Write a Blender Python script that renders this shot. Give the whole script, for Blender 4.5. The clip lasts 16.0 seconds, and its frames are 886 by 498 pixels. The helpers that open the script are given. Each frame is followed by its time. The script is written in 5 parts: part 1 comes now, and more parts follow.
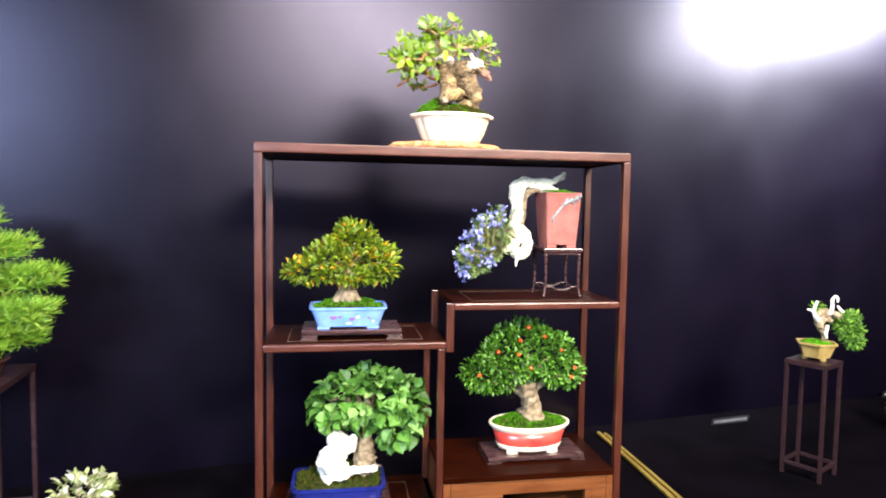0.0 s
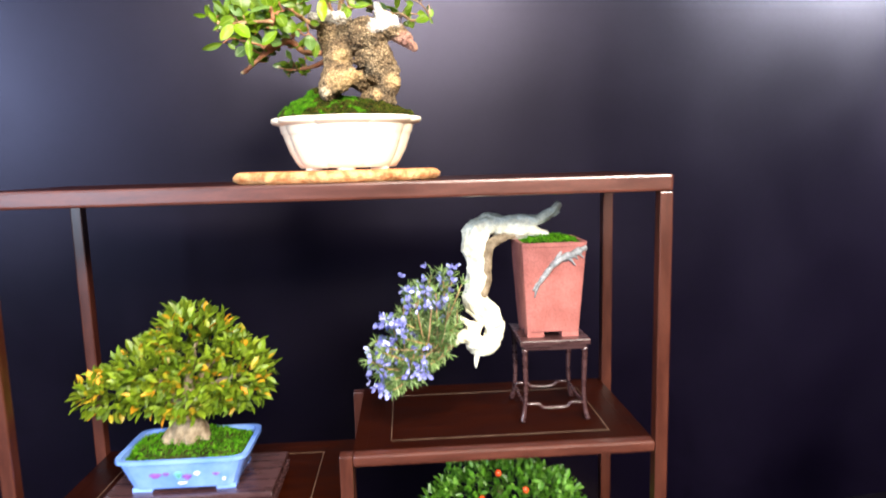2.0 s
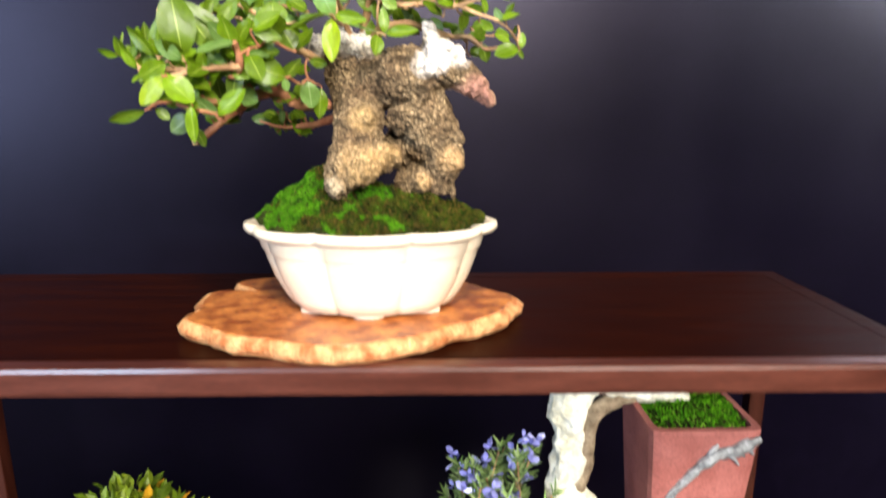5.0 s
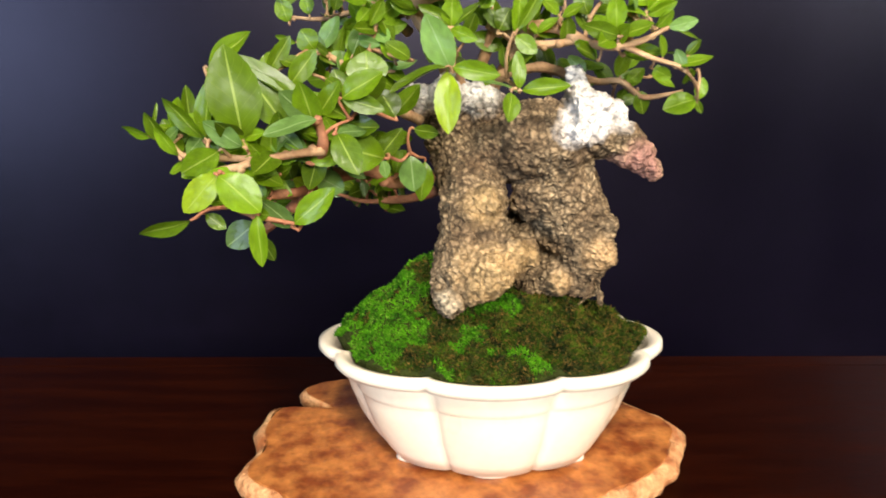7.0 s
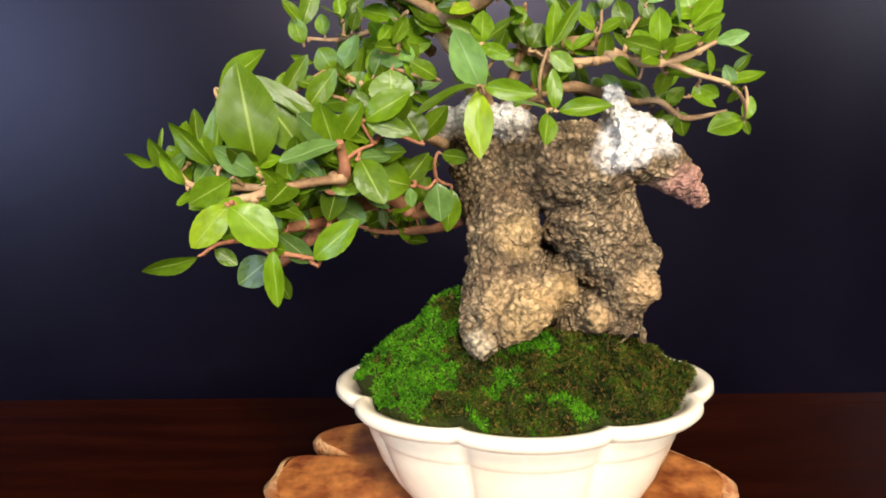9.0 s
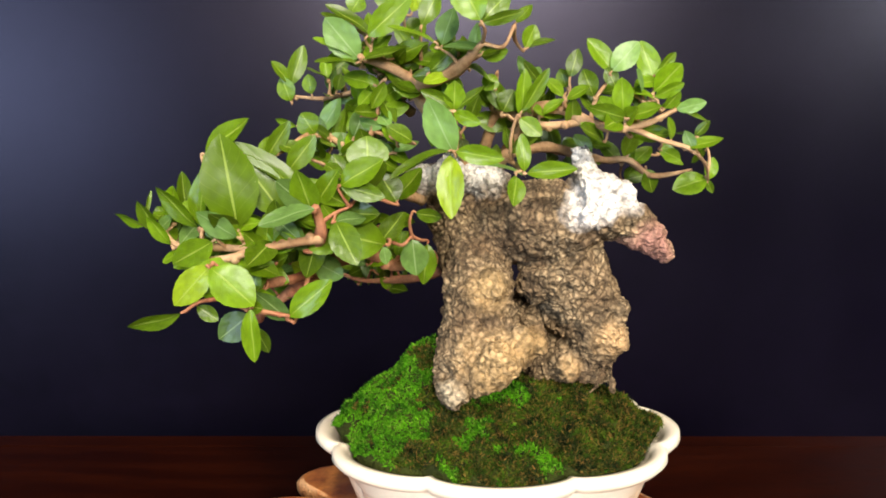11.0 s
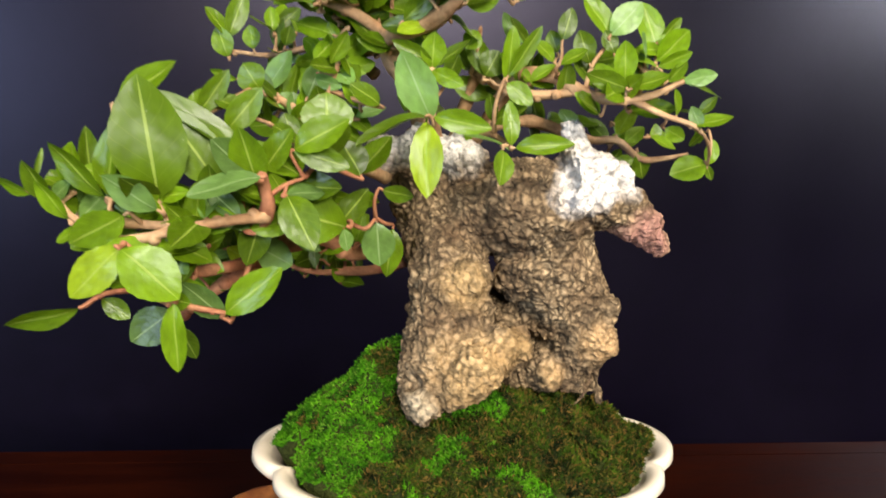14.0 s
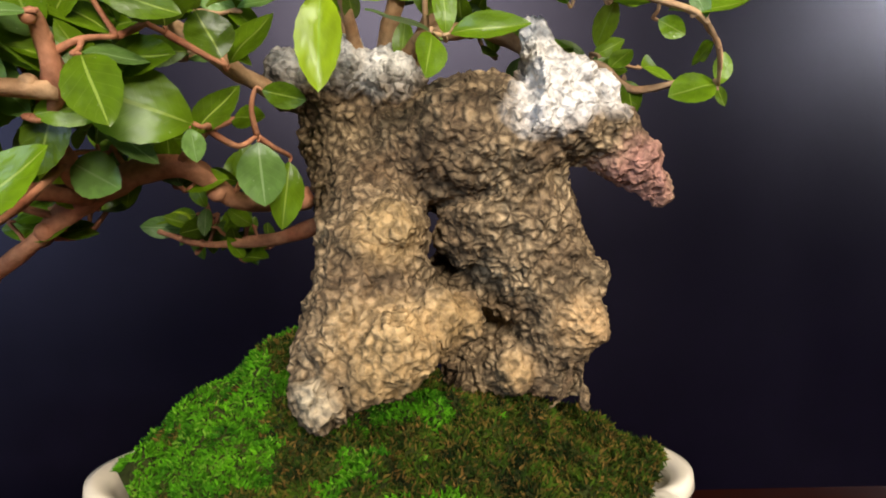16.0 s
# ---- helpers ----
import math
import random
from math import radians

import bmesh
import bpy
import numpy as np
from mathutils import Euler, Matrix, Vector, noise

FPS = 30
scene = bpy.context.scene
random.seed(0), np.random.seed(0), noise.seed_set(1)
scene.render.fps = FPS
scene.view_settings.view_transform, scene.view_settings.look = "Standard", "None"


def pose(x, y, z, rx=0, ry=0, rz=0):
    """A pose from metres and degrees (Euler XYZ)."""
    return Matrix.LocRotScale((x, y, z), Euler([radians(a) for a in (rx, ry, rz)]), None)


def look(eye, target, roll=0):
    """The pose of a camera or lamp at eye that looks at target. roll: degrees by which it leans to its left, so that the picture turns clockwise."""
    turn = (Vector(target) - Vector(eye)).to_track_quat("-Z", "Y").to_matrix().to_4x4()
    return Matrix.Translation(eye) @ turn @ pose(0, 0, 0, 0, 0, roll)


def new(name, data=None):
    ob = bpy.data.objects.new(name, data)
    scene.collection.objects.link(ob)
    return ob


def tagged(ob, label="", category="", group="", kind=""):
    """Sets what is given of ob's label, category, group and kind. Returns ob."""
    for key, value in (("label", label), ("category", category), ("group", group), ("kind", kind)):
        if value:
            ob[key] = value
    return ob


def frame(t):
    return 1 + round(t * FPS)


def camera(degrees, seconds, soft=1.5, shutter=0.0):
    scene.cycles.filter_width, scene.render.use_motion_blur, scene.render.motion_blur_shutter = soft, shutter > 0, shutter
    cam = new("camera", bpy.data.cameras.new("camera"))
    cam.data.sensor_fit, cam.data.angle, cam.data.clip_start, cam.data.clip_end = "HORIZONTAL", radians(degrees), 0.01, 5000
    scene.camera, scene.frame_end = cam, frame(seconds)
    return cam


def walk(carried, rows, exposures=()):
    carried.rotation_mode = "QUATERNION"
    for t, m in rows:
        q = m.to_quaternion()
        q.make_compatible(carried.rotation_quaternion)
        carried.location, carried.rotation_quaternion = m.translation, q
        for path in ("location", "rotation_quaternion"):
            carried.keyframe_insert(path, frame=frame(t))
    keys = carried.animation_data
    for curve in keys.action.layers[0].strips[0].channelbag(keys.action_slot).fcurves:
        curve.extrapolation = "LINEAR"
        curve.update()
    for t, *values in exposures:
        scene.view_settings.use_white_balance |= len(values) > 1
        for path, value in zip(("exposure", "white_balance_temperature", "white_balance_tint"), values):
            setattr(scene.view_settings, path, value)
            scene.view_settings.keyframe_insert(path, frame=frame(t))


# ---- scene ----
cam = camera(70.3, 16.0, soft=1.8, shutter=0.4)
PATH = [
    (0, (-0.026, -0.053, 1.465), (0.308, 1.915, 1.333), 0.9),
    (0.5, (0.071, 0.122, 1.495), (0.385, 2.092, 1.355), 0.2),
    (1, (0.120, 0.290, 1.512), (0.478, 2.252, 1.366), 0.5),
    (1.5, (0.234, 0.432, 1.556), (0.497, 2.407, 1.357), -0.3),
    (2, (0.329, 0.584, 1.623), (0.442, 2.563, 1.353), -1.5),
    (2.5, (0.352, 0.713, 1.649), (0.392, 2.696, 1.395), -2.7),
    (3, (0.339, 0.813, 1.669), (0.353, 2.79, 1.367), -3.5),
    (3.5, (0.328, 0.88, 1.688), (0.339, 2.849, 1.341), -3.3),
    (4, (0.338, 0.918, 1.708), (0.294, 2.878, 1.312), -2.1),
    (4.5, (0.307, 0.934, 1.723), (0.352, 2.893, 1.322), -0.9),
    (5, (0.302, 0.97, 1.78), (0.332, 2.919, 1.336), -0.0),
    (5.2, (0.309, 0.99, 1.821), (0.291, 2.92, 1.299), 0.1),
    (7.3, (0.226, 1.135, 1.837), (0.154, 3.067, 1.324), -1.2),
    (7.5, (0.224, 1.142, 1.834), (0.135, 3.072, 1.317), -1.4),
    (8, (0.218, 1.152, 1.832), (0.126, 3.08, 1.305), -1.5),
    (8.5, (0.211, 1.155, 1.831), (0.164, 3.099, 1.362), -1.3),
    (9, (0.22, 1.151, 1.833), (0.154, 3.103, 1.407), -1.4),
    (11.5, (0.236, 1.139, 1.859), (0.16, 3.107, 1.512), -1.0),
    (12, (0.232, 1.142, 1.867), (0.19, 3.106, 1.491), -0.5),
    (12.5, (0.235, 1.148, 1.869), (0.181, 3.112, 1.493), -0.5),
    (13, (0.229, 1.161, 1.86), (0.219, 3.131, 1.516), -0.2),
    (13.5, (0.221, 1.175, 1.849), (0.287, 3.145, 1.511), 0.6),
    (14, (0.217, 1.19, 1.837), (0.357, 3.152, 1.479), 1.3),
    (14.5, (0.224, 1.211, 1.812), (0.402, 3.178, 1.5), 1.2),
    (15, (0.24, 1.227, 1.8), (0.376, 3.192, 1.454), 0.9),
    (15.5, (0.244, 1.252, 1.781), (0.417, 3.232, 1.552), 0.8),
    (16, (0.253, 1.264, 1.779), (0.376, 3.255, 1.637), 0.4),
]
walk(cam, [(t, look(eye, target, roll)) for t, eye, target, roll in PATH],
     exposures=[(0, 2.16), (1.5, 2.0), (2.4, 1.74), (3.1, 1.38), (5, 1.38), (7.5, 0.98), (9, 0.94), (12.5, 1.08), (14.2, 0.92), (15, 0.66), (16, 0.58)])

# ---- light ----
world = bpy.data.worlds.new("world")
scene.world = world
world.use_nodes = True
world.node_tree.nodes["Background"].inputs[0].default_value = (0.60, 0.68, 0.85, 1)
world.node_tree.nodes["Background"].inputs[1].default_value = 0.25


def lamp(name, eye, target, size_x, size_y, watts, colour, spread=180):
    data = bpy.data.lights.new(name, "AREA")
    data.spread = radians(spread)
    data.shape, data.size, data.size_y, data.energy, data.color = "RECTANGLE", size_x, size_y, watts, colour
    ob = new(name, data)
    ob.matrix_world = look(eye, target)
    return ob


lamp("hall_lamp", (2.75, 1.42, 2.72), (2.00, 2.18, 2.2), 0.6, 0.35, 25, (0.95, 0.98, 1.0), 78)
lamp("hall_lamp", (1.40, -1.70, 3.10), (0.3, 1.5, 1.5), 1.7, 0.8, 124, (1.0, 0.94, 0.84))
lamp("hall_window", (-1.9, -2.0, 2.3), (0.0, 1.6, 1.4), 1.4, 1.2, 56, (0.60, 0.76, 1.0))
lamp("ceiling_spot", (0.35, 0.35, 3.0), (0.25, 1.55, 1.6), 0.25, 0.25, 16, (1.0, 0.92, 0.80))

# ---- materials ----


def material(name, c1, c2, scale=20.0, rough=0.5, bump=0.2, fine=150.0, c3=None, stretch=(1, 1, 1), metal=0.0, spec=0.5, coat=0.0, dist=0.002, island=0.0, through_light=0.0, grain=0.45):
    m = bpy.data.materials.new(name)
    m.use_nodes = True
    nt = m.node_tree
    b = nt.nodes["Principled BSDF"]
    tc = nt.nodes.new("ShaderNodeTexCoord")
    mp = nt.nodes.new("ShaderNodeMapping")
    mp.inputs["Scale"].default_value = stretch
    nt.links.new(tc.outputs["Object"], mp.inputs[0])
    n1 = nt.nodes.new("ShaderNodeTexNoise")
    n1.inputs["Scale"].default_value, n1.inputs["Detail"].default_value = scale, 5
    n2 = nt.nodes.new("ShaderNodeTexNoise")
    n2.inputs["Scale"].default_value, n2.inputs["Detail"].default_value = fine, 4
    for n in (n1, n2):
        nt.links.new(mp.outputs[0], n.inputs["Vector"])
    ramp = nt.nodes.new("ShaderNodeValToRGB")
    ramp.color_ramp.elements[0].position, ramp.color_ramp.elements[1].position = 0.35, 0.68
    ramp.color_ramp.elements[0].color, ramp.color_ramp.elements[1].color = (*c1, 1), (*c2, 1)
    nt.links.new(n1.outputs[0], ramp.inputs[0])
    out = ramp.outputs[0]
    mix = nt.nodes.new("ShaderNodeMix")
    mix.data_type, mix.blend_type = "RGBA", "MULTIPLY"
    mix.inputs[0].default_value = grain
    nt.links.new(out, mix.inputs[6])
    r2 = nt.nodes.new("ShaderNodeValToRGB")
    r2.color_ramp.elements[0].position, r2.color_ramp.elements[1].position = 0.3, 0.6
    r2.color_ramp.elements[0].color = (0.35, 0.35, 0.35, 1)
    nt.links.new(n2.outputs[0], r2.inputs[0])
    nt.links.new(r2.outputs[0], mix.inputs[7])
    out = mix.outputs[2]
    if c3:
        geo = nt.nodes.new("ShaderNodeNewGeometry")
        info = nt.nodes.new("ShaderNodeObjectInfo")
        add = nt.nodes.new("ShaderNodeMath")
        add.operation = "ADD"
        nt.links.new(geo.outputs["Random Per Island"], add.inputs[0])
        nt.links.new(info.outputs["Random"], add.inputs[1])
        fr = nt.nodes.new("ShaderNodeMath")
        fr.operation = "FRACT"
        nt.links.new(add.outputs[0], fr.inputs[0])
        rr = nt.nodes.new("ShaderNodeValToRGB")
        rr.color_ramp.elements[0].position, rr.color_ramp.elements[1].position = 1 - island, 1.0
        rr.color_ramp.elements[0].color, rr.color_ramp.elements[1].color = (0, 0, 0, 1), (1, 1, 1, 1)
        nt.links.new(fr.outputs[0], rr.inputs[0])
        m3 = nt.nodes.new("ShaderNodeMix")
        m3.data_type = "RGBA"
        nt.links.new(rr.outputs[0], m3.inputs[0])
        nt.links.new(out, m3.inputs[6])
        m3.inputs[7].default_value = (*c3, 1)
        hue = nt.nodes.new("ShaderNodeHueSaturation")
        val = nt.nodes.new("ShaderNodeMapRange")
        val.inputs[3].default_value, val.inputs[4].default_value = 0.6, 1.35
        nt.links.new(fr.outputs[0], val.inputs[0])
        nt.links.new(val.outputs[0], hue.inputs["Value"])
        nt.links.new(m3.outputs[2], hue.inputs["Color"])
        out = hue.outputs[0]
    nt.links.new(out, b.inputs["Base Color"])
    b.inputs["Metallic"].default_value, b.inputs["Specular IOR Level"].default_value = metal, spec
    b.inputs["Coat Weight"].default_value, b.inputs["Coat Roughness"].default_value = coat, 0.15
    rg = nt.nodes.new("ShaderNodeMapRange")
    rg.inputs[3].default_value, rg.inputs[4].default_value = max(rough - 0.1, 0.03), min(rough + 0.1, 1)
    nt.links.new(n1.outputs[0], rg.inputs[0])
    nt.links.new(rg.outputs[0], b.inputs["Roughness"])
    if bump:
        bp = nt.nodes.new("ShaderNodeBump")
        bp.inputs["Strength"].default_value, bp.inputs["Distance"].default_value = bump, dist
        nt.links.new(n2.outputs[0], bp.inputs["Height"])
        nt.links.new(bp.outputs[0], b.inputs["Normal"])
    if through_light:
        tr = nt.nodes.new("ShaderNodeBsdfTranslucent")
        nt.links.new(out, tr.inputs[0])
        ms = nt.nodes.new("ShaderNodeMixShader")
        ms.inputs[0].default_value = through_light
        nt.links.new(b.outputs[0], ms.inputs[1])
        nt.links.new(tr.outputs[0], ms.inputs[2])
        nt.links.new(ms.outputs[0], nt.nodes["Material Output"].inputs[0])
    return m


def vein_leaf(name, green, pale, yellow):
    """A broad leaf: pale midrib and side veins from its own UV map, hue by the single leaf."""
    m = bpy.data.materials.new(name)
    m.use_nodes = True
    nt, L = m.node_tree, m.node_tree.links
    b = nt.nodes["Principled BSDF"]
    N = nt.nodes.new
    tc, sep = N("ShaderNodeTexCoord"), N("ShaderNodeSeparateXYZ")
    L.new(tc.outputs["UV"], sep.inputs[0])

    def math_node(op, a, c=None, v=0.0):
        n = N("ShaderNodeMath")
        n.operation = op
        L.new(a, n.inputs[0])
        if c is not None:
            L.new(c, n.inputs[1])
        else:
            n.inputs[1].default_value = v
        return n.outputs[0]

    off = math_node("ABSOLUTE", math_node("SUBTRACT", sep.outputs[0], v=0.5))
    rib = math_node("LESS_THAN", off, v=0.024)
    slant = math_node("SUBTRACT", sep.outputs[1], math_node("MULTIPLY", off, v=0.55))
    wave = math_node("FRACT", math_node("MULTIPLY", slant, v=7.0))
    side = math_node("MULTIPLY", math_node("LESS_THAN", wave, v=0.06), v=0.10)
    veins = math_node("MAXIMUM", math_node("MULTIPLY", rib, v=0.6), side)
    info = N("ShaderNodeObjectInfo")
    ramp = N("ShaderNodeValToRGB")
    ramp.color_ramp.elements[0].color, ramp.color_ramp.elements[1].color = (*[c * 0.42 for c in green], 1), (*[c * 1.25 for c in green], 1)
    e = ramp.color_ramp.elements.new(0.97)
    e.color = (*[c * 1.1 for c in green], 1)
    ramp.color_ramp.elements[-1].color = (*yellow, 1)
    L.new(info.outputs["Random"], ramp.inputs[0])
    noise_a = N("ShaderNodeTexNoise")
    noise_a.inputs["Scale"].default_value = 3.5
    L.new(tc.outputs["Object"], noise_a.inputs["Vector"])
    mixn = N("ShaderNodeMix")
    mixn.data_type, mixn.blend_type = "RGBA", "OVERLAY"
    mixn.inputs[0].default_value = 0.5
    L.new(ramp.outputs[0], mixn.inputs[6])
    L.new(noise_a.outputs[0], mixn.inputs[7])
    mixv = N("ShaderNodeMix")
    mixv.data_type = "RGBA"
    L.new(veins, mixv.inputs[0])
    L.new(mixn.outputs[2], mixv.inputs[6])
    mixv.inputs[7].default_value = (*pale, 1)
    speck = N("ShaderNodeTexVoronoi")
    speck.inputs["Scale"].default_value = 7
    L.new(tc.outputs["Object"], speck.inputs["Vector"])
    dots = math_node("MULTIPLY", math_node("LESS_THAN", speck.outputs[0], v=0.07), v=0.3)
    mixd = N("ShaderNodeMix")
    mixd.data_type = "RGBA"
    L.new(dots, mixd.inputs[0])
    L.new(mixv.outputs[2], mixd.inputs[6])
    mixd.inputs[7].default_value = (0.5, 0.55, 0.35, 1)
    L.new(mixd.outputs[2], b.inputs["Base Color"])
    b.inputs["Roughness"].default_value, b.inputs["Specular IOR Level"].default_value = 0.33, 0.40
    bp = N("ShaderNodeBump")
    bp.inputs["Strength"].default_value, bp.inputs["Distance"].default_value = 0.5, 0.001
    L.new(math_node("SUBTRACT", noise_a.outputs[0], veins), bp.inputs["Height"])
    L.new(bp.outputs[0], b.inputs["Normal"])
    tr, ms = N("ShaderNodeBsdfTranslucent"), N("ShaderNodeMixShader")
    L.new(mixd.outputs[2], tr.inputs[0])
    ms.inputs[0].default_value = 0.3
    L.new(b.outputs[0], ms.inputs[1])
    L.new(tr.outputs[0], ms.inputs[2])
    L.new(ms.outputs[0], nt.nodes["Material Output"].inputs[0])
    return m


def bark_material(name, c1, c2, pale, centre, reach, tip=None):
    """Plated bark; round centre it is stripped to pale deadwood, which turns tip-coloured beyond."""
    m = material(name, c1, c2, 45, 0.85, 0.0, 260, spec=0.2)
    nt, L = m.node_tree, m.node_tree.links
    b = nt.nodes["Principled BSDF"]
    N = nt.nodes.new
    old = b.inputs["Base Color"].links[0].from_socket
    tc = N("ShaderNodeTexCoord")
    warp = N("ShaderNodeTexNoise")
    warp.inputs["Scale"].default_value = 60
    L.new(tc.outputs["Object"], warp.inputs["Vector"])
    mixw = N("ShaderNodeMix")
    mixw.data_type, mixw.blend_type = "RGBA", "LINEAR_LIGHT"
    mixw.inputs[0].default_value = 0.0045
    L.new(tc.outputs["Object"], mixw.inputs[6])
    L.new(warp.outputs[1], mixw.inputs[7])
    vor = N("ShaderNodeTexVoronoi")
    vor.feature = "DISTANCE_TO_EDGE"
    vor.inputs["Scale"].default_value = 250
    L.new(mixw.outputs[2], vor.inputs["Vector"])
    edge = N("ShaderNodeMapRange")
    edge.inputs[1].default_value, edge.inputs[2].default_value = -0.03, 0.27
    L.new(vor.outputs[0], edge.inputs[0])
    dark = N("ShaderNodeMix")
    dark.data_type = "RGBA"
    loose = N("ShaderNodeTexNoise")
    loose.inputs["Scale"].default_value = 150
    L.new(tc.outputs["Object"], loose.inputs["Vector"])
    open_up = N("ShaderNodeMapRange")
    open_up.inputs[1].default_value, open_up.inputs[2].default_value, open_up.inputs[3].default_value, open_up.inputs[4].default_value = 0.50, 0.72, 0.0, 0.9
    L.new(loose.outputs[0], open_up.inputs[0])
    whole = N("ShaderNodeMath")
    whole.operation = "MAXIMUM"
    L.new(edge.outputs[0], whole.inputs[0])
    L.new(open_up.outputs[0], whole.inputs[1])
    L.new(whole.outputs[0], dark.inputs[0])
    dark.inputs[6].default_value = (*[c * 0.42 for c in c1], 1)
    L.new(old, dark.inputs[7])
    dist = N("ShaderNodeVectorMath")
    dist.operation = "DISTANCE"
    L.new(tc.outputs["Object"], dist.inputs[0])
    dist.inputs[1].default_value = centre
    wob = N("ShaderNodeMath")
    wob.operation = "MULTIPLY_ADD"
    L.new(warp.outputs[0], wob.inputs[0])
    wob.inputs[1].default_value = reach
    L.new(dist.outputs["Value"], wob.inputs[2])
    area = N("ShaderNodeMapRange")
    area.inputs[1].default_value, area.inputs[2].default_value, area.inputs[3].default_value, area.inputs[4].default_value = reach * 1.25, reach * 1.6, 1, 0
    L.new(wob.outputs[0], area.inputs[0])
    bare = N("ShaderNodeMix")
    bare.data_type = "RGBA"
    L.new(area.outputs[0], bare.inputs[0])
    L.new(dark.outputs[2], bare.inputs[6])
    bare.inputs[7].default_value = (*pale, 1)
    out = bare.outputs[2]
    for place_at, colour, r, strength in tip or ():
        d2 = N("ShaderNodeVectorMath")
        d2.operation = "DISTANCE"
        L.new(tc.outputs["Object"], d2.inputs[0])
        d2.inputs[1].default_value = place_at
        w2 = N("ShaderNodeMath")
        w2.operation = "MULTIPLY_ADD"
        L.new(warp.outputs[0], w2.inputs[0])
        w2.inputs[1].default_value = r * 0.9
        L.new(d2.outputs["Value"], w2.inputs[2])
        a2 = N("ShaderNodeMapRange")
        a2.inputs[1].default_value, a2.inputs[2].default_value, a2.inputs[3].default_value, a2.inputs[4].default_value = r * 0.9, r * 1.7, strength, 0
        L.new(w2.outputs[0], a2.inputs[0])
        m2 = N("ShaderNodeMix")
        m2.data_type = "RGBA"
        L.new(a2.outputs[0], m2.inputs[0])
        L.new(out, m2.inputs[6])
        m2.inputs[7].default_value = (*colour, 1)
        out = m2.outputs[2]
    # cracks and crumbs darken every part of the skin alike
    crumb = N("ShaderNodeTexNoise")
    crumb.inputs["Scale"].default_value, crumb.inputs["Detail"].default_value = 330, 7
    L.new(tc.outputs["Object"], crumb.inputs["Vector"])
    pit = N("ShaderNodeMapRange")
    pit.inputs[1].default_value, pit.inputs[2].default_value, pit.inputs[3].default_value, pit.inputs[4].default_value = 0.34, 0.58, 0.50, 1.15
    L.new(crumb.outputs[0], pit.inputs[0])
    patch = N("ShaderNodeTexNoise")
    patch.inputs["Scale"].default_value, patch.inputs["Detail"].default_value = 70, 3
    L.new(tc.outputs["Object"], patch.inputs["Vector"])
    tone = N("ShaderNodeMapRange")
    tone.inputs[1].default_value, tone.inputs[2].default_value, tone.inputs[3].default_value, tone.inputs[4].default_value = 0.3, 0.7, 0.65, 1.25
    L.new(patch.outputs[0], tone.inputs[0])
    times = N("ShaderNodeMath")
    times.operation = "MULTIPLY"
    L.new(pit.outputs[0], times.inputs[0])
    L.new(tone.outputs[0], times.inputs[1])
    shade = N("ShaderNodeHueSaturation")
    L.new(times.outputs[0], shade.inputs["Value"])
    L.new(out, shade.inputs["Color"])
    out = shade.outputs[0]
    L.new(out, b.inputs["Base Color"])
    bp = N("ShaderNodeBump")
    bp.inputs["Strength"].default_value, bp.inputs["Distance"].default_value = 0.85, 0.0018
    total = N("ShaderNodeMath")
    total.operation = "ADD"
    calm = N("ShaderNodeMath")
    calm.operation = "MAXIMUM"
    L.new(whole.outputs[0], calm.inputs[0])
    calm.inputs[1].default_value = 0.0
    half = N("ShaderNodeMath")
    half.operation = "MULTIPLY"
    half.inputs[1].default_value = 0.55
    L.new(calm.outputs[0], half.inputs[0])
    L.new(half.outputs[0], total.inputs[0])
    L.new(crumb.outputs[0], total.inputs[1])
    L.new(total.outputs[0], bp.inputs["Height"])
    L.new(bp.outputs[0], b.inputs["Normal"])
    return m


WALL = material("dark_panel", (0.0013, 0.0007, 0.0030), (0.0022, 0.0013, 0.0046), 3, 0.33, 0.04, 60, spec=0.23)
WALL.node_tree.nodes["Principled BSDF"].inputs["Specular Tint"].default_value = (0.78, 0.72, 1.0, 1)
CLOTH = material("black_cloth", (0.0015, 0.001, 0.002), (0.003, 0.002, 0.004), 6, 0.95, 0.3, 500, spec=0.02)
PLAIN = material("room_paint", (0.10, 0.095, 0.09), (0.14, 0.13, 0.12), 3, 0.8, 0.1)
FLOOR = material("room_floor", (0.06, 0.05, 0.045), (0.09, 0.075, 0.065), 4, 0.6, 0.1)
WOOD = material("rosewood", (0.058, 0.014, 0.008), (0.100, 0.026, 0.015), 14, 0.36, 0.10, 120, stretch=(1, 8, 8), spec=0.5, coat=0.4, dist=0.0006)
WOOD_UP = material("rosewood_upright", (0.044, 0.009, 0.0045), (0.074, 0.017, 0.008), 14, 0.36, 0.10, 120, stretch=(8, 8, 1), spec=0.5, coat=0.4, dist=0.0006)
# same rosewood as the rails, with the dimness of upward faces in its colour
BOARD = material("rosewood_shaded", (0.012, 0.0016, 0.0003), (0.021, 0.0031, 0.0005), 9, 0.40, 0.03, 90, stretch=(1, 9, 9), spec=0.05, dist=0.0005)
INLAY = material("inlay_line", (0.10, 0.06, 0.035), (0.15, 0.09, 0.06), 30, 0.4, 0.0)
CABINET = material("cabinet_wood", (0.12, 0.034, 0.010), (0.20, 0.066, 0.020), 10, 0.34, 0.08, 90, stretch=(1, 6, 9), coat=0.3, dist=0.0005)
DARKWOOD = material("dark_stand_wood", (0.035, 0.014, 0.014), (0.070, 0.030, 0.030), 20, 0.28, 0.06, 140, stretch=(1, 6, 6), coat=0.4, dist=0.0005)
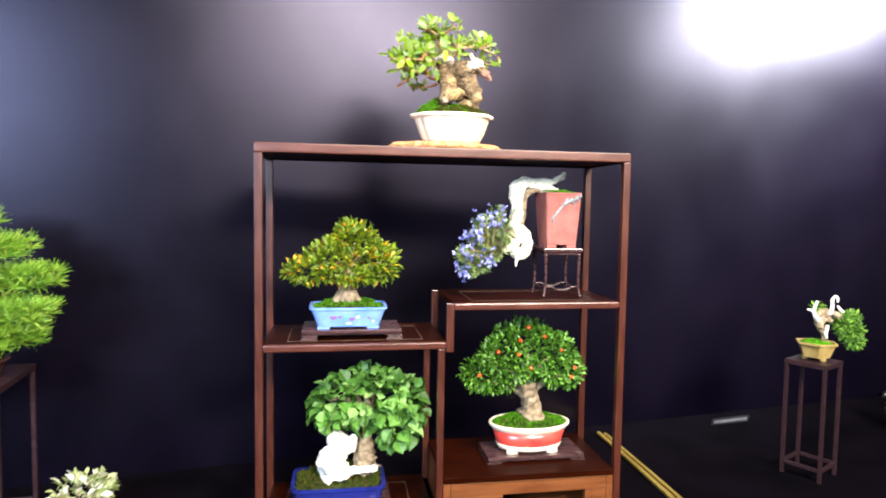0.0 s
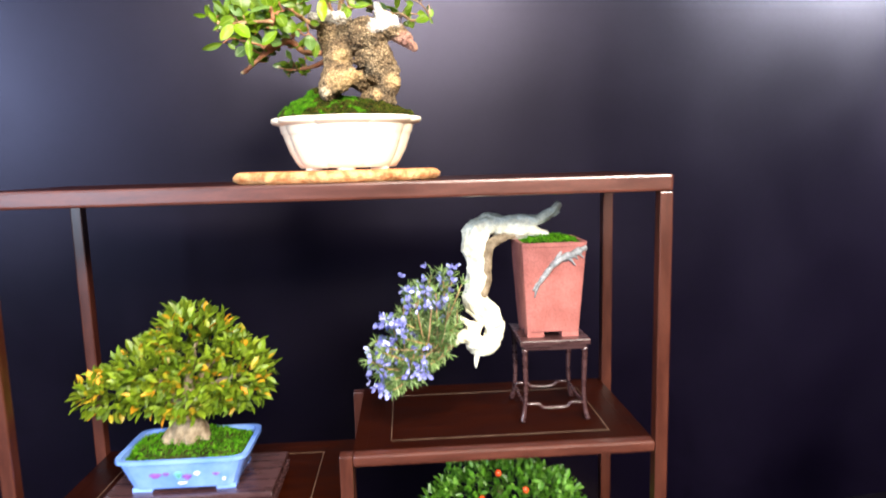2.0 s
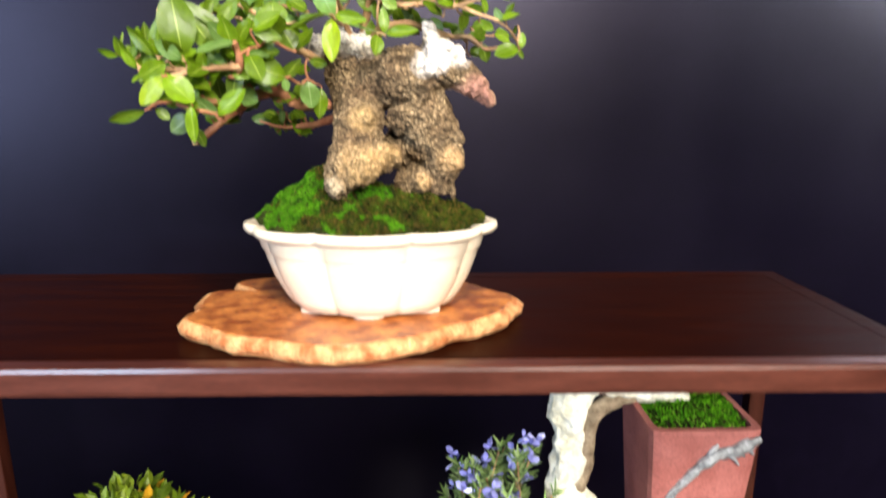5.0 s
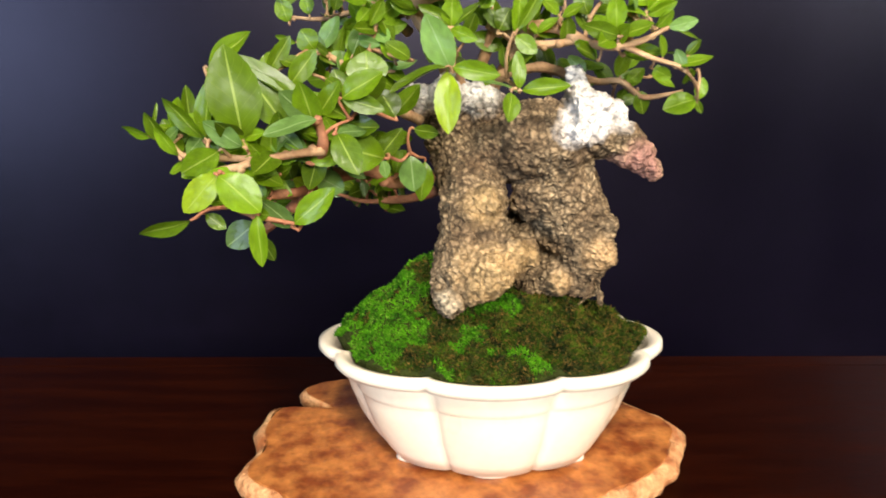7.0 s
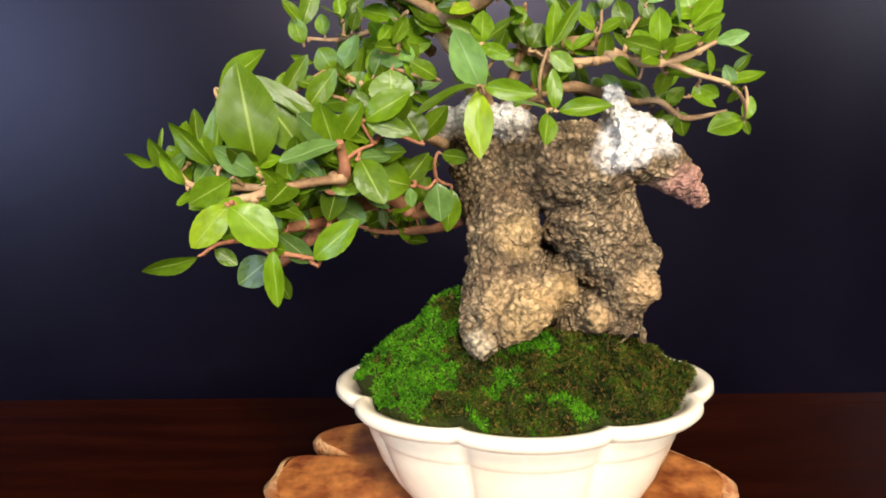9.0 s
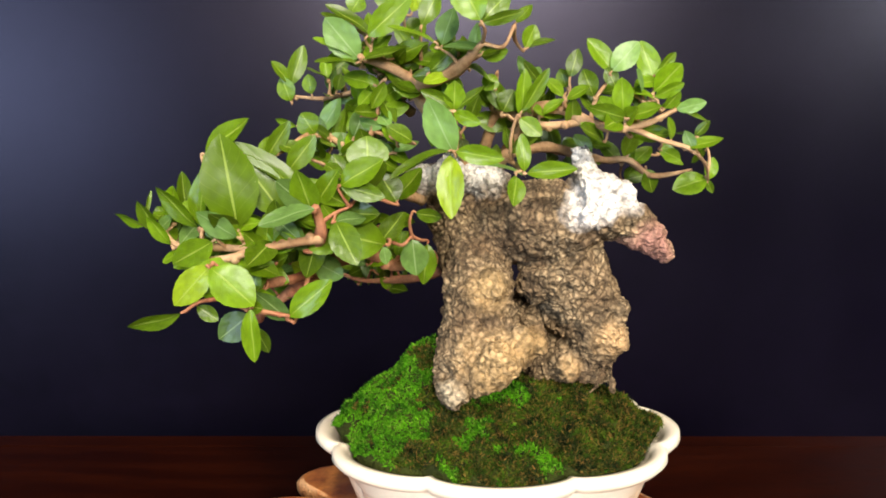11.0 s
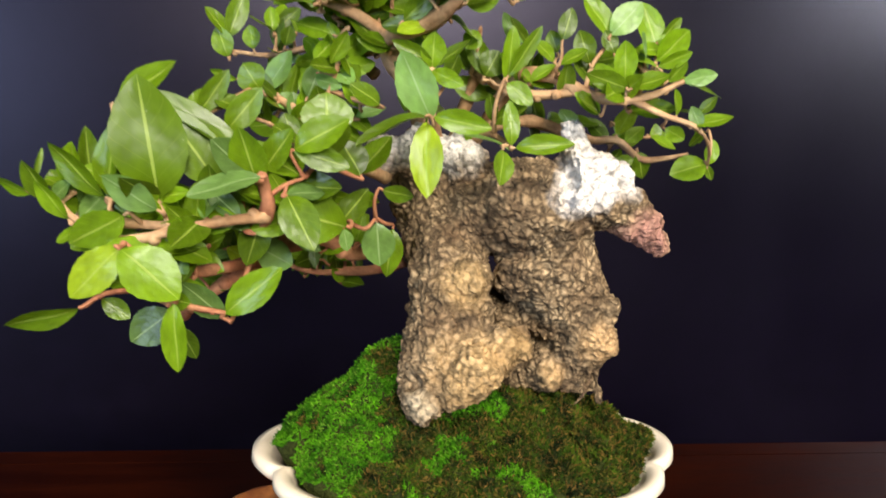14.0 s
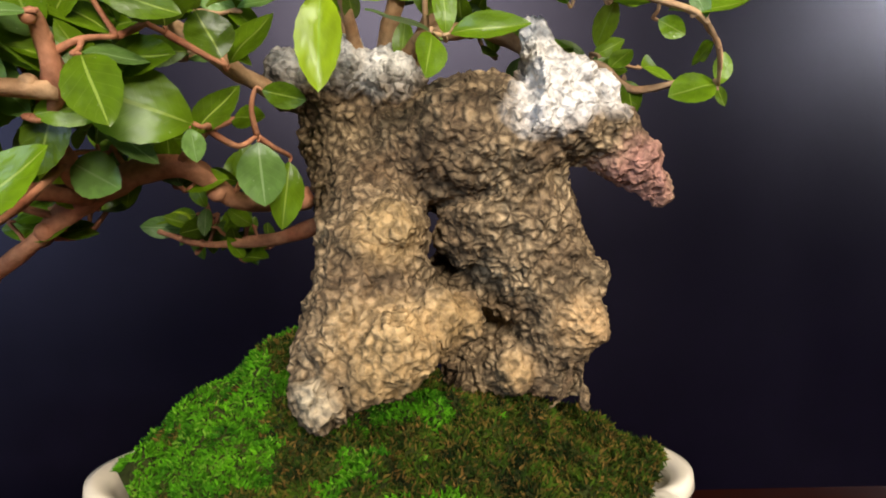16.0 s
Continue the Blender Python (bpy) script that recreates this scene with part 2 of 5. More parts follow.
# near-black, so the shade inside the cabinet sits in the colour itself
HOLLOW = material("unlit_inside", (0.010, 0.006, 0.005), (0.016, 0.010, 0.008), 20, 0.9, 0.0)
BURL = material("burl_wood", (0.22, 0.050, 0.010), (0.58, 0.21, 0.048), 75, 0.42, 0.35, 260, coat=0.25, dist=0.001)
BURL_EDGE = material("burl_live_edge", (0.42, 0.13, 0.035), (0.78, 0.42, 0.18), 85, 0.7, 1.0, 320, dist=0.002)
CREAM = material("cream_glaze", (0.80, 0.67, 0.50), (0.85, 0.75, 0.60), 18, 0.30, 0.05, 220, coat=0.4, dist=0.0006, grain=0.08)
BLUE = material("sky_blue_glaze", (0.13, 0.25, 0.68), (0.20, 0.34, 0.80), 30, 0.22, 0.05, 200, coat=0.5, dist=0.0005, grain=0.08)
NAVY = material("navy_glaze", (0.008, 0.012, 0.10), (0.014, 0.02, 0.17), 25, 0.2, 0.05, 200, coat=0.5, dist=0.0005, grain=0.08)
RED = material("red_glaze", (0.52, 0.035, 0.030), (0.66, 0.07, 0.05), 30, 0.3, 0.05, 200, coat=0.4, dist=0.0005, grain=0.08)
TERRA = material("unglazed_red_clay", (0.27, 0.075, 0.060), (0.36, 0.115, 0.095), 35, 0.75, 0.25, 400, dist=0.0006)
OCHRE = material("ochre_glaze", (0.30, 0.20, 0.06), (0.42, 0.30, 0.11), 40, 0.4, 0.1, 200, dist=0.0006)
SILVER = material("grey_relief", (0.12, 0.12, 0.12), (0.36, 0.36, 0.36), 130, 0.5, 0.7, 420, dist=0.001)
PAINT_A = material("painted_violet", (0.20, 0.07, 0.33), (0.32, 0.12, 0.45), 200, 0.3, 0.0)
PAINT_B = material("painted_green", (0.10, 0.33, 0.30), (0.18, 0.46, 0.42), 200, 0.3, 0.0)
PAINT_C = material("painted_white", (0.70, 0.68, 0.74), (0.82, 0.80, 0.84), 200, 0.3, 0.0)
MOSS = material("moss_bed", (0.016, 0.020, 0.005), (0.050, 0.060, 0.010), 55, 0.95, 0.9, 420, dist=0.003, spec=0.1)
MOSS_TUFT = material("moss_tufts", (0.008, 0.018, 0.002), (0.075, 0.140, 0.006), 95, 0.9, 0.0, 120, c3=(0.130, 0.070, 0.016), island=0.45, spec=0.15, through_light=0.2)
MOSS_BRIGHT = material("bright_moss_tufts", (0.028, 0.125, 0.002), (0.112, 0.350, 0.005), 95, 0.9, 0.0, 120, c3=(0.12, 0.22, 0.02), island=0.2, spec=0.15, through_light=0.2)
BARK = bark_material("plated_bark", (0.170, 0.105, 0.055), (0.50, 0.355, 0.20), (0.74, 0.67, 0.60), (0.303, 1.471, 1.819), 0.0185, [((0.338, 1.482, 1.787), (0.46, 0.22, 0.17), 0.019, 0.75), ((0.322, 1.475, 1.820), (0.76, 0.69, 0.62), 0.013, 0.85), ((0.301, 1.486, 1.838), (0.76, 0.70, 0.63), 0.014, 0.85), ((0.212, 1.498, 1.838), (0.78, 0.72, 0.64), 0.016, 0.9), ((0.229, 1.495, 1.840), (0.78, 0.72, 0.64), 0.018, 0.9), ((0.248, 1.496, 1.836), (0.78, 0.72, 0.64), 0.016, 0.9), ((0.250, 1.440, 1.738), (0.60, 0.38, 0.16), 0.020, 0.5), ((0.272, 1.454, 1.746), (0.60, 0.38, 0.16), 0.012, 0.5), ((0.249, 1.463, 1.772), (0.56, 0.36, 0.15), 0.014, 0.45), ((0.316, 1.478, 1.738), (0.60, 0.36, 0.16), 0.012, 0.5), ((0.293, 1.481, 1.720), (0.60, 0.38, 0.17), 0.009, 0.5), ((0.225, 1.441, 1.722), (0.54, 0.45, 0.31), 0.009, 0.55)])
TWIG = material("twig_bark", (0.34, 0.18, 0.085), (0.58, 0.37, 0.20), 70, 0.75, 0.6, 420, dist=0.001, spec=0.2)
TWIG_RED = material("red_twig_bark", (0.30, 0.10, 0.048), (0.50, 0.23, 0.12), 70, 0.7, 0.6, 420, dist=0.001, spec=0.2)
CUT = material("cut_wood", (0.55, 0.38, 0.16), (0.68, 0.50, 0.24), 80, 0.7, 0.2)
LEAF = vein_leaf("broad_leaf", (0.162, 0.280, 0.006), (0.38, 0.48, 0.09), (0.30, 0.40, 0.014))
LEAF_GREY = vein_leaf("broad_leaf_underside", (0.175, 0.310, 0.065), (0.34, 0.46, 0.20), (0.24, 0.38, 0.09))
LEAF_OLD = vein_leaf("ageing_leaf", (0.30, 0.42, 0.008), (0.26, 0.42, 0.04), (0.34, 0.44, 0.010))
LEAF_B = material("azalea_leaves", (0.130, 0.215, 0.010), (0.250, 0.330, 0.016), 40, 0.45, 0.0, 200, c3=(0.62, 0.27, 0.015), island=0.14, through_light=0.25)
LEAF_C = material("small_dark_leaves", (0.055, 0.165, 0.010), (0.110, 0.280, 0.018), 40, 0.4, 0.0, 200, c3=(0.16, 0.30, 0.05), island=0.3, through_light=0.2)
LEAF_D = material("heart_leaves", (0.085, 0.230, 0.030), (0.160, 0.360, 0.060), 40, 0.45, 0.0, 150, c3=(0.24, 0.40, 0.12), island=0.3, through_light=0.25)
LEAF_E = material("rosemary_needles", (0.115, 0.200, 0.045), (0.220, 0.330, 0.090), 60, 0.6, 0.0, 200, c3=(0.26, 0.32, 0.14), island=0.3, through_light=0.15)
LEAF_F = material("juniper_scales", (0.070, 0.190, 0.015), (0.150, 0.330, 0.030), 60, 0.6, 0.0, 200, c3=(0.26, 0.42, 0.05), island=0.3, through_light=0.2)
LEAF_G = material("pine_needles", (0.120, 0.280, 0.014), (0.240, 0.460, 0.035), 30, 0.5, 0.0, 200, c3=(0.34, 0.42, 0.06), island=0.25, through_light=0.2)
LEAF_H = material("variegated_leaves", (0.22, 0.30, 0.05), (0.55, 0.58, 0.30), 90, 0.5, 0.0, 200, c3=(0.75, 0.70, 0.60), island=0.4, through_light=0.2)
PETAL = material("lilac_petals", (0.22, 0.22, 0.68), (0.40, 0.40, 0.86), 90, 0.6, 0.0, 200, c3=(0.55, 0.55, 0.90), island=0.3, through_light=0.25)
BERRY = material("red_berry", (0.62, 0.05, 0.012), (0.75, 0.10, 0.02), 60, 0.25, 0.0, coat=0.3)
DEADWOOD = material("bleached_deadwood", (0.74, 0.66, 0.46), (0.90, 0.87, 0.74), 70, 0.7, 0.7, 240, dist=0.002, spec=0.2)
WHITEWOOD = material("white_deadwood", (0.78, 0.74, 0.64), (0.88, 0.85, 0.78), 60, 0.7, 0.5, 200, dist=0.002, spec=0.2)
TRUNK = material("old_bark", (0.16, 0.11, 0.065), (0.42, 0.32, 0.21), 70, 0.85, 0.9, 300, dist=0.002, spec=0.2)
GOLD = material("gilded_strip", (0.40, 0.26, 0.05), (0.60, 0.42, 0.10), 25, 0.38, 0.1, 120, metal=0.6)
DIMWOOD = material("near_black_wood", (0.016, 0.007, 0.009), (0.032, 0.014, 0.017), 20, 0.4, 0.06, 140, stretch=(1, 6, 6), dist=0.0005, spec=0.3)
CARD = material("label_card", (0.005, 0.004, 0.006), (0.008, 0.007, 0.010), 30, 0.6, 0.0)
INK = material("label_ink", (0.20, 0.20, 0.22), (0.26, 0.26, 0.28), 60, 0.6, 0.0)

# ---- builders ----
rnd = random.Random(7)


def thing(name, base, label, category, group="", kind=""):
    ob = new(name)
    ob.location = base
    ob.empty_display_size = 0.05
    return tagged(ob, label, category, group, kind)


def part(name, bm, mat, parent=None, label="", smooth=False, kind=""):
    me = bpy.data.meshes.new(name)
    if isinstance(bm, tuple):
        me.from_pydata(bm[0], [], bm[1])
    else:
        bm.to_mesh(me)
        bm.free()
    return place(name, me, mat, parent, label, smooth, kind)


def place(name, me, mat, parent=None, label="", smooth=False, kind=""):
    if not me.materials:
        me.materials.append(mat)
    if smooth:
        for p in me.polygons:
            p.use_smooth = True
    ob = new(name, me)
    if parent is not None:
        ob.parent = parent
        if parent.type == "EMPTY":
            ob.matrix_parent_inverse = Matrix.Translation(-parent.location)
    return tagged(ob, label, kind=kind)


def box(bm, x0, x1, y0, y1, z0, z1, bevel=0.0, m=None):
    made = bmesh.ops.create_cube(bm, size=1.0)["verts"]
    bmesh.ops.scale(bm, vec=(x1 - x0, y1 - y0, z1 - z0), verts=made)
    bmesh.ops.translate(bm, vec=((x0 + x1) / 2, (y0 + y1) / 2, (z0 + z1) / 2), verts=made)
    if bevel:
        edges = list({e for v in made for e in v.link_edges})
        made = bmesh.ops.bevel(bm, geom=edges, offset=bevel, segments=2, profile=0.6, affect="EDGES", clamp_overlap=True)["verts"]
    if m is not None:
        bmesh.ops.transform(bm, matrix=m, verts=[v for v in made if v.is_valid])
    return bm


def block(name, x0, x1, y0, y1, z0, z1, mat, parent=None, bevel=0.0015, label=""):
    return part(name, box(bmesh.new(), x0, x1, y0, y1, z0, z1, bevel), mat, parent, label)


def curve_points(pts, radii, steps=6):
    """Catmull-Rom through the points, radii eased between."""
    P = [Vector(p) for p in pts]
    out = []
    for i in range(len(P) - 1):
        a, b, c, d = P[max(i - 1, 0)], P[i], P[i + 1], P[min(i + 2, len(P) - 1)]
        for s in range(steps):
            t = s / steps
            q = 0.5 * (2 * b + (c - a) * t + (2 * a - 5 * b + 4 * c - d) * t * t + (3 * b - a - 3 * c + d) * t ** 3)
            out.append((q, radii[i] + (radii[i + 1] - radii[i]) * t))
    out.append((P[-1], radii[-1]))
    return out


def tube(bm, pts, radii, sides=8, steps=5, wobble=0.0, ridges=0.0):
    line = curve_points(pts, radii, steps)
    rings = []
    side = Vector((0.3, 0.9, 0.2)).normalized()
    for i, (p, r) in enumerate(line):
        ahead = (line[min(i + 1, len(line) - 1)][0] - line[max(i - 1, 0)][0]).normalized()
        side = (side - ahead * side.dot(ahead)).normalized()
        up = ahead.cross(side)
        ring = []
        for k in range(sides):
            a = 2 * math.pi * k / sides
            w = 1 + wobble * noise.noise(p * 90 + Vector((math.cos(a), math.sin(a), 0)) * 1.3)
            w += ridges * math.sin(a * 5 + i * 0.35)
            ring.append(bm.verts.new(p + (side * math.cos(a) + up * math.sin(a)) * r * w))
        rings.append(ring)
    for a, b in zip(rings, rings[1:]):
        for k in range(sides):
            bm.faces.new((a[k], a[(k + 1) % sides], b[(k + 1) % sides], b[k]))
    bm.faces.new(rings[0][::-1])
    bm.faces.new(rings[-1])
    return bm


def blob(bm, centre, r, squash=(1, 1, 1)):
    made = bmesh.ops.create_icosphere(bm, subdivisions=3, radius=r)["verts"]
    bmesh.ops.scale(bm, vec=squash, verts=made)
    bmesh.ops.translate(bm, vec=centre, verts=made)
    return bm


def grown(ob, voxel, rough, size, smooth=4, cells=0.0):
    """Fuses overlapping masses into one skin and roughens it."""
    r = ob.modifiers.new("fuse", "REMESH")
    r.mode, r.voxel_size, r.use_smooth_shade = "VOXEL", voxel, True
    s = ob.modifiers.new("ease", "SMOOTH")
    s.iterations, s.factor = smooth, 0.5
    tex = bpy.data.textures.new(ob.name + "_relief", "CLOUDS")
    tex.noise_scale, tex.noise_depth = size, 3
    d = ob.modifiers.new("relief", "DISPLACE")
    d.texture, d.strength, d.mid_level, d.texture_coords = tex, rough, 0.5, "LOCAL"
    if cells:
        tex = bpy.data.textures.new(ob.name + "_plates", "VORONOI")
        tex.noise_scale, tex.weight_1, tex.weight_2, tex.distance_metric = cells, -1.0, 1.0, "DISTANCE"
        d = ob.modifiers.new("plates", "DISPLACE")
        d.texture, d.strength, d.mid_level, d.texture_coords = tex, rough * 0.20, 0.3, "LOCAL"
        tex = bpy.data.textures.new(ob.name + "_crumbs", "CLOUDS")
        tex.noise_scale, tex.noise_depth = 0.0022, 2
        d = ob.modifiers.new("crumbs", "DISPLACE")
        d.texture, d.strength, d.mid_level, d.texture_coords = tex, rough * 0.20, 0.5, "LOCAL"
    return ob


def lathe(bm, rings, sides, shape):
    """rings: (scale, z); shape(angle) gives x, y of the outline at scale 1."""
    loops = [[bm.verts.new((*[c * s for c in shape(2 * math.pi * k / sides, s)], z)) for k in range(sides)] for s, z in rings]
    for a, b in zip(loops, loops[1:]):
        for k in range(sides):
            bm.faces.new((a[k], a[(k + 1) % sides], b[(k + 1) % sides], b[k]))
    bm.faces.new(loops[0][::-1])
    bm.faces.new(loops[-1])
    return bm


def shifted(bm, v):
    bmesh.ops.translate(bm, vec=v, verts=bm.verts)
    return bm


def leaf_mesh(name, length, width, fold, curl, teeth, mat, pointed=1.0):
    """A leaf along +y with its face to +z, a stalk behind, and a UV map for its veins."""
    bm = bmesh.new()
    uv = bm.loops.layers.uv.new("UVMap")
    rows, grid, where = 14, [], {}
    for i in range(rows + 1):
        t = i / rows
        w = width * math.sin(math.pi * t ** (0.98 / pointed)) ** 0.70 if 0 < i < rows else 0.02 * width
        row = []
        for j in range(-2, 3):
            u = j / 2
            edge = 1 + (teeth * (1 if i % 2 else -1) if abs(j) == 2 else 0)
            v = bm.verts.new((u * w / 2 * edge, t * length, fold * abs(u) * w - curl * length * t * t + 0.02 * length * math.sin(7 * t + u)))
            where[v] = (0.5 + u / 2 * 0.98, t)
            row.append(v)
        grid.append(row)
    for a, b in zip(grid, grid[1:]):
        for k in range(4):
            f = bm.faces.new((a[k], a[k + 1], b[k + 1], b[k]))
            for lp in f.loops:
                lp[uv].uv = where[lp.vert]
    stalk = [bm.verts.new(p) for p in ((-0.03 * width, 0, 0), (0.03 * width, 0, 0), (0.026 * width, -length * 0.10, -0.02 * length), (-0.026 * width, -length * 0.10, -0.02 * length))]
    f = bm.faces.new(stalk)
    for lp in f.loops:
        lp[uv].uv = (0.5, 0.5)
    bmesh.ops.recalc_face_normals(bm, faces=bm.faces)
    me = bpy.data.meshes.new(name)
    bm.to_mesh(me)
    bm.free()
    me.materials.append(mat)
    for p in me.polygons:
        p.use_smooth = True
    return me


def aim(p, ahead, face, scale=1.0, twist=0.0):
    """Pose with +y along ahead and +z towards face."""
    y = Vector(ahead).normalized()
    z = Vector(face) - y * Vector(face).dot(y)
    z = z.normalized() if z.length > 1e-4 else y.orthogonal().normalized()
    x = y.cross(z)
    return Matrix.Translation(p) @ Matrix((x, y, z)).transposed().to_4x4() @ Matrix.Rotation(twist, 4, "Y") @ Matrix.Scale(scale, 4)


def leaf_cloud(rng, spots, n, length, width, lift=0.35, inward=0.25, droop=0.0, gap=0.0):
    """Many small folded leaves over the skins of overlapping ellipsoids (centre, radii)."""
    verts, faces = [], []
    total = sum(s[1][0] * s[1][1] + s[1][1] * s[1][2] + s[1][0] * s[1][2] for s in spots)
    for c, r in spots:
        share = int(n * (r[0] * r[1] + r[1] * r[2] + r[0] * r[2]) / total)
        for _ in range(share):
            d = Vector((rng.gauss(0, 1), rng.gauss(0, 1), rng.gauss(0, 1))).normalized()
            k = 1 - inward * rng.random() ** 1.5
            p = Vector(c) + Vector((d.x * r[0], d.y * r[1], d.z * r[2])) * k
            if any(sum(((p[i] - c2[i]) / r2[i]) ** 2 for i in range(3)) < 0.55 for c2, r2 in spots if c2 is not c):
                continue
            if gap and noise.noise(p * 38) < -gap:
                continue
            out = Vector((d.x / r[0], d.y / r[1], d.z / r[2])).normalized()
            ahead = (out + Vector((rng.gauss(0, 0.5), rng.gauss(0, 0.5), lift - droop + rng.gauss(0, 0.45)))).normalized()
            face = out * 0.6 + Vector((rng.gauss(0, 0.4), rng.gauss(0, 0.4), 0.9))
            m = aim(p, ahead, face, rng.uniform(0.7, 1.25))
            b = len(verts)
            for x, y, z in ((0, 0, 0), (-0.5, 0.38, 0.12), (0.5, 0.38, 0.12), (-0.42, 0.7, 0.10), (0.42, 0.7, 0.10), (0, 1, -0.08), (0, 0.5, 0)):
                verts.append(m @ Vector((x * width, y * length, z * width * 1.6)))
            faces += [(b, b + 6, b + 1), (b, b + 2, b + 6), (b + 1, b + 6, b + 3), (b + 6, b + 2, b + 4), (b + 3, b + 6, b + 5), (b + 6, b + 4, b + 5)]
    return verts, faces


def tufts(rng, spots, tall, wide, lean=0.5):
    """Short blades standing on the given places (place, normal)."""
    verts, faces = [], []
    for p, nrm in spots:
        d = (nrm + Vector((rng.gauss(0, lean), rng.gauss(0, lean), rng.gauss(0, lean)))).normalized()
        s = d.orthogonal().normalized()
        s = Matrix.Rotation(rng.uniform(0, 6.3), 3, d) @ s
        h, w = tall * rng.uniform(0.5, 1.3), wide * rng.uniform(0.7, 1.3)
        b = len(verts)
        verts += [p - s * w, p + s * w, p + d * h * 0.6 + s * w * 0.7, p + d * h, p + d * h * 0.6 - s * w * 0.7]
        faces.append((b, b + 1, b + 2, b + 3, b + 4))
    return verts, faces


def mound(bm, shape, z0, rise, fill=0.97, rings=16, sides=64, seed=0.0, lump=0.004, grain=45):
    """A lumpy bed of moss inside an outline; rise(x, y) is its height above z0."""
    loops = []
    centre = bm.verts.new((0, 0, z0 + rise(0, 0)))
    for i in range(1, rings + 1):
        s = fill * i / rings
        loop = []
        for k in range(sides):
            x, y = (c * s for c in shape(2 * math.pi * k / sides, 1.0))
            z = z0 + rise(x, y) + lump * (noise.noise(Vector((x, y, seed)) * grain) + 0.55 * noise.noise(Vector((x, y, seed + 4)) * grain * 2.8)) * min(1, (1 - s) * 6 + 0.2)
            loop.append(bm.verts.new((x, y, z)))
        loops.append(loop)
    for k in range(sides):
        bm.faces.new((centre, loops[0][k], loops[0][(k + 1) % sides]))
    for a, b in zip(loops, loops[1:]):
        for k in range(sides):
            bm.faces.new((a[k], b[k], b[(k + 1) % sides], a[(k + 1) % sides]))
    base = [bm.verts.new((v.co.x * 0.93, v.co.y * 0.93, z0 - 0.006)) for v in loops[-1]]
    for k in range(sides):
        bm.faces.new((loops[-1][k], base[k], base[(k + 1) % sides], loops[-1][(k + 1) % sides]))
    bm.faces.new(base)
    return bm


def on_skin(rng, me, n, keep=None):
    """n places with normals on the upper faces of a mesh, by area."""
    polys = [p for p in me.polygons if p.normal.z > 0.15]
    picked = rng.choices(polys, weights=[p.area for p in polys], k=n)
    out = []
    for p in picked:
        vs = [me.vertices[i].co for i in p.vertices]
        a, b = sorted((rng.random(), rng.random()))
        tri = (vs[0], vs[1], vs[2]) if len(vs) == 3 or rng.random() < 0.5 else (vs[0], vs[2], vs[3])
        q = tri[0] * a + tri[1] * (b - a) + tri[2] * (1 - b)
        if keep is None or keep(q):
            out.append((q, p.normal.copy()))
    return out


# ---- the setting ----
WALL_TURN = pose(0.3, 1.950, 0, 0, 0, 8.5)
wall_bm = box(bmesh.new(), -4.6, 5.0, 0.0, 0.12, 0.0, 3.3, 0, WALL_TURN)
tagged(part("wall_north", wall_bm, WALL), "dark satin display panel behind the bonsai", "wall", kind="structure")
TABLE_Z = 0.69
bm = bmesh.new()
vs = [bm.verts.new(v) for v in ((-3.5, 0.95, 0), (4.2, 0.95, 0), (4.2, 2.530, 0), (-3.5, 1.380, 0))]
bm.faces.new(vs)
up = bmesh.ops.extrude_face_region(bm, geom=bm.faces[:])["geom"]
bmesh.ops.translate(bm, vec=(0, 0, TABLE_Z), verts=[v for v in up if isinstance(v, bmesh.types.BMVert)])
bmesh.ops.recalc_face_normals(bm, faces=bm.faces)
tagged(part("display_table", bm, CLOTH), "long display table covered in black cloth", "table", kind="structure")
tagged(block("floor", -4.4, 5.0, -4.0, 2.9, -0.1, 0.0, FLOOR, None, 0), "plain hall floor", "floor", kind="structure")
tagged(block("ceiling", -4.4, 5.0, -4.0, 2.9, 3.3, 3.4, PLAIN, None, 0), "plain hall ceiling", "ceiling", kind="structure")
tagged(block("wall_south", -4.4, 5.0, -4.1, -4.0, 0, 3.3, PLAIN, None, 0), "plain hall wall", "wall", kind="structure")
tagged(block("wall_west", -4.5, -4.4, -4.0, 2.9, 0, 3.3, PLAIN, None, 0), "plain hall wall", "wall", kind="structure")
tagged(block("wall_east", 5.0, 5.1, -4.0, 2.9, 0, 3.3, PLAIN, None, 0), "plain hall wall", "wall", kind="structure")


def label_strip(x, y, z, width, turn, n, upright):
    """A small dark card with a line of unreadable writing as bars."""
    t = thing("label_card", (x, y, z), "small dark label card with a pale line of writing", "label", "label cards")
    m = pose(x, y, z, 12 if upright else 68, 0, turn)
    part("card", box(bmesh.new(), -width / 2, width / 2, -0.001, 0.001, 0, 0.028, 0.0005, m), CARD, t)
    bars = bmesh.new()
    for k in range(n):
        x0 = -width * 0.44 + width * 0.88 * k / n
        box(bars, x0, x0 + width * 0.88 / n * 0.72, -0.0022, -0.0012, 0.009, 0.020, 0, m)
    part("writing_bars", bars, INK, t)


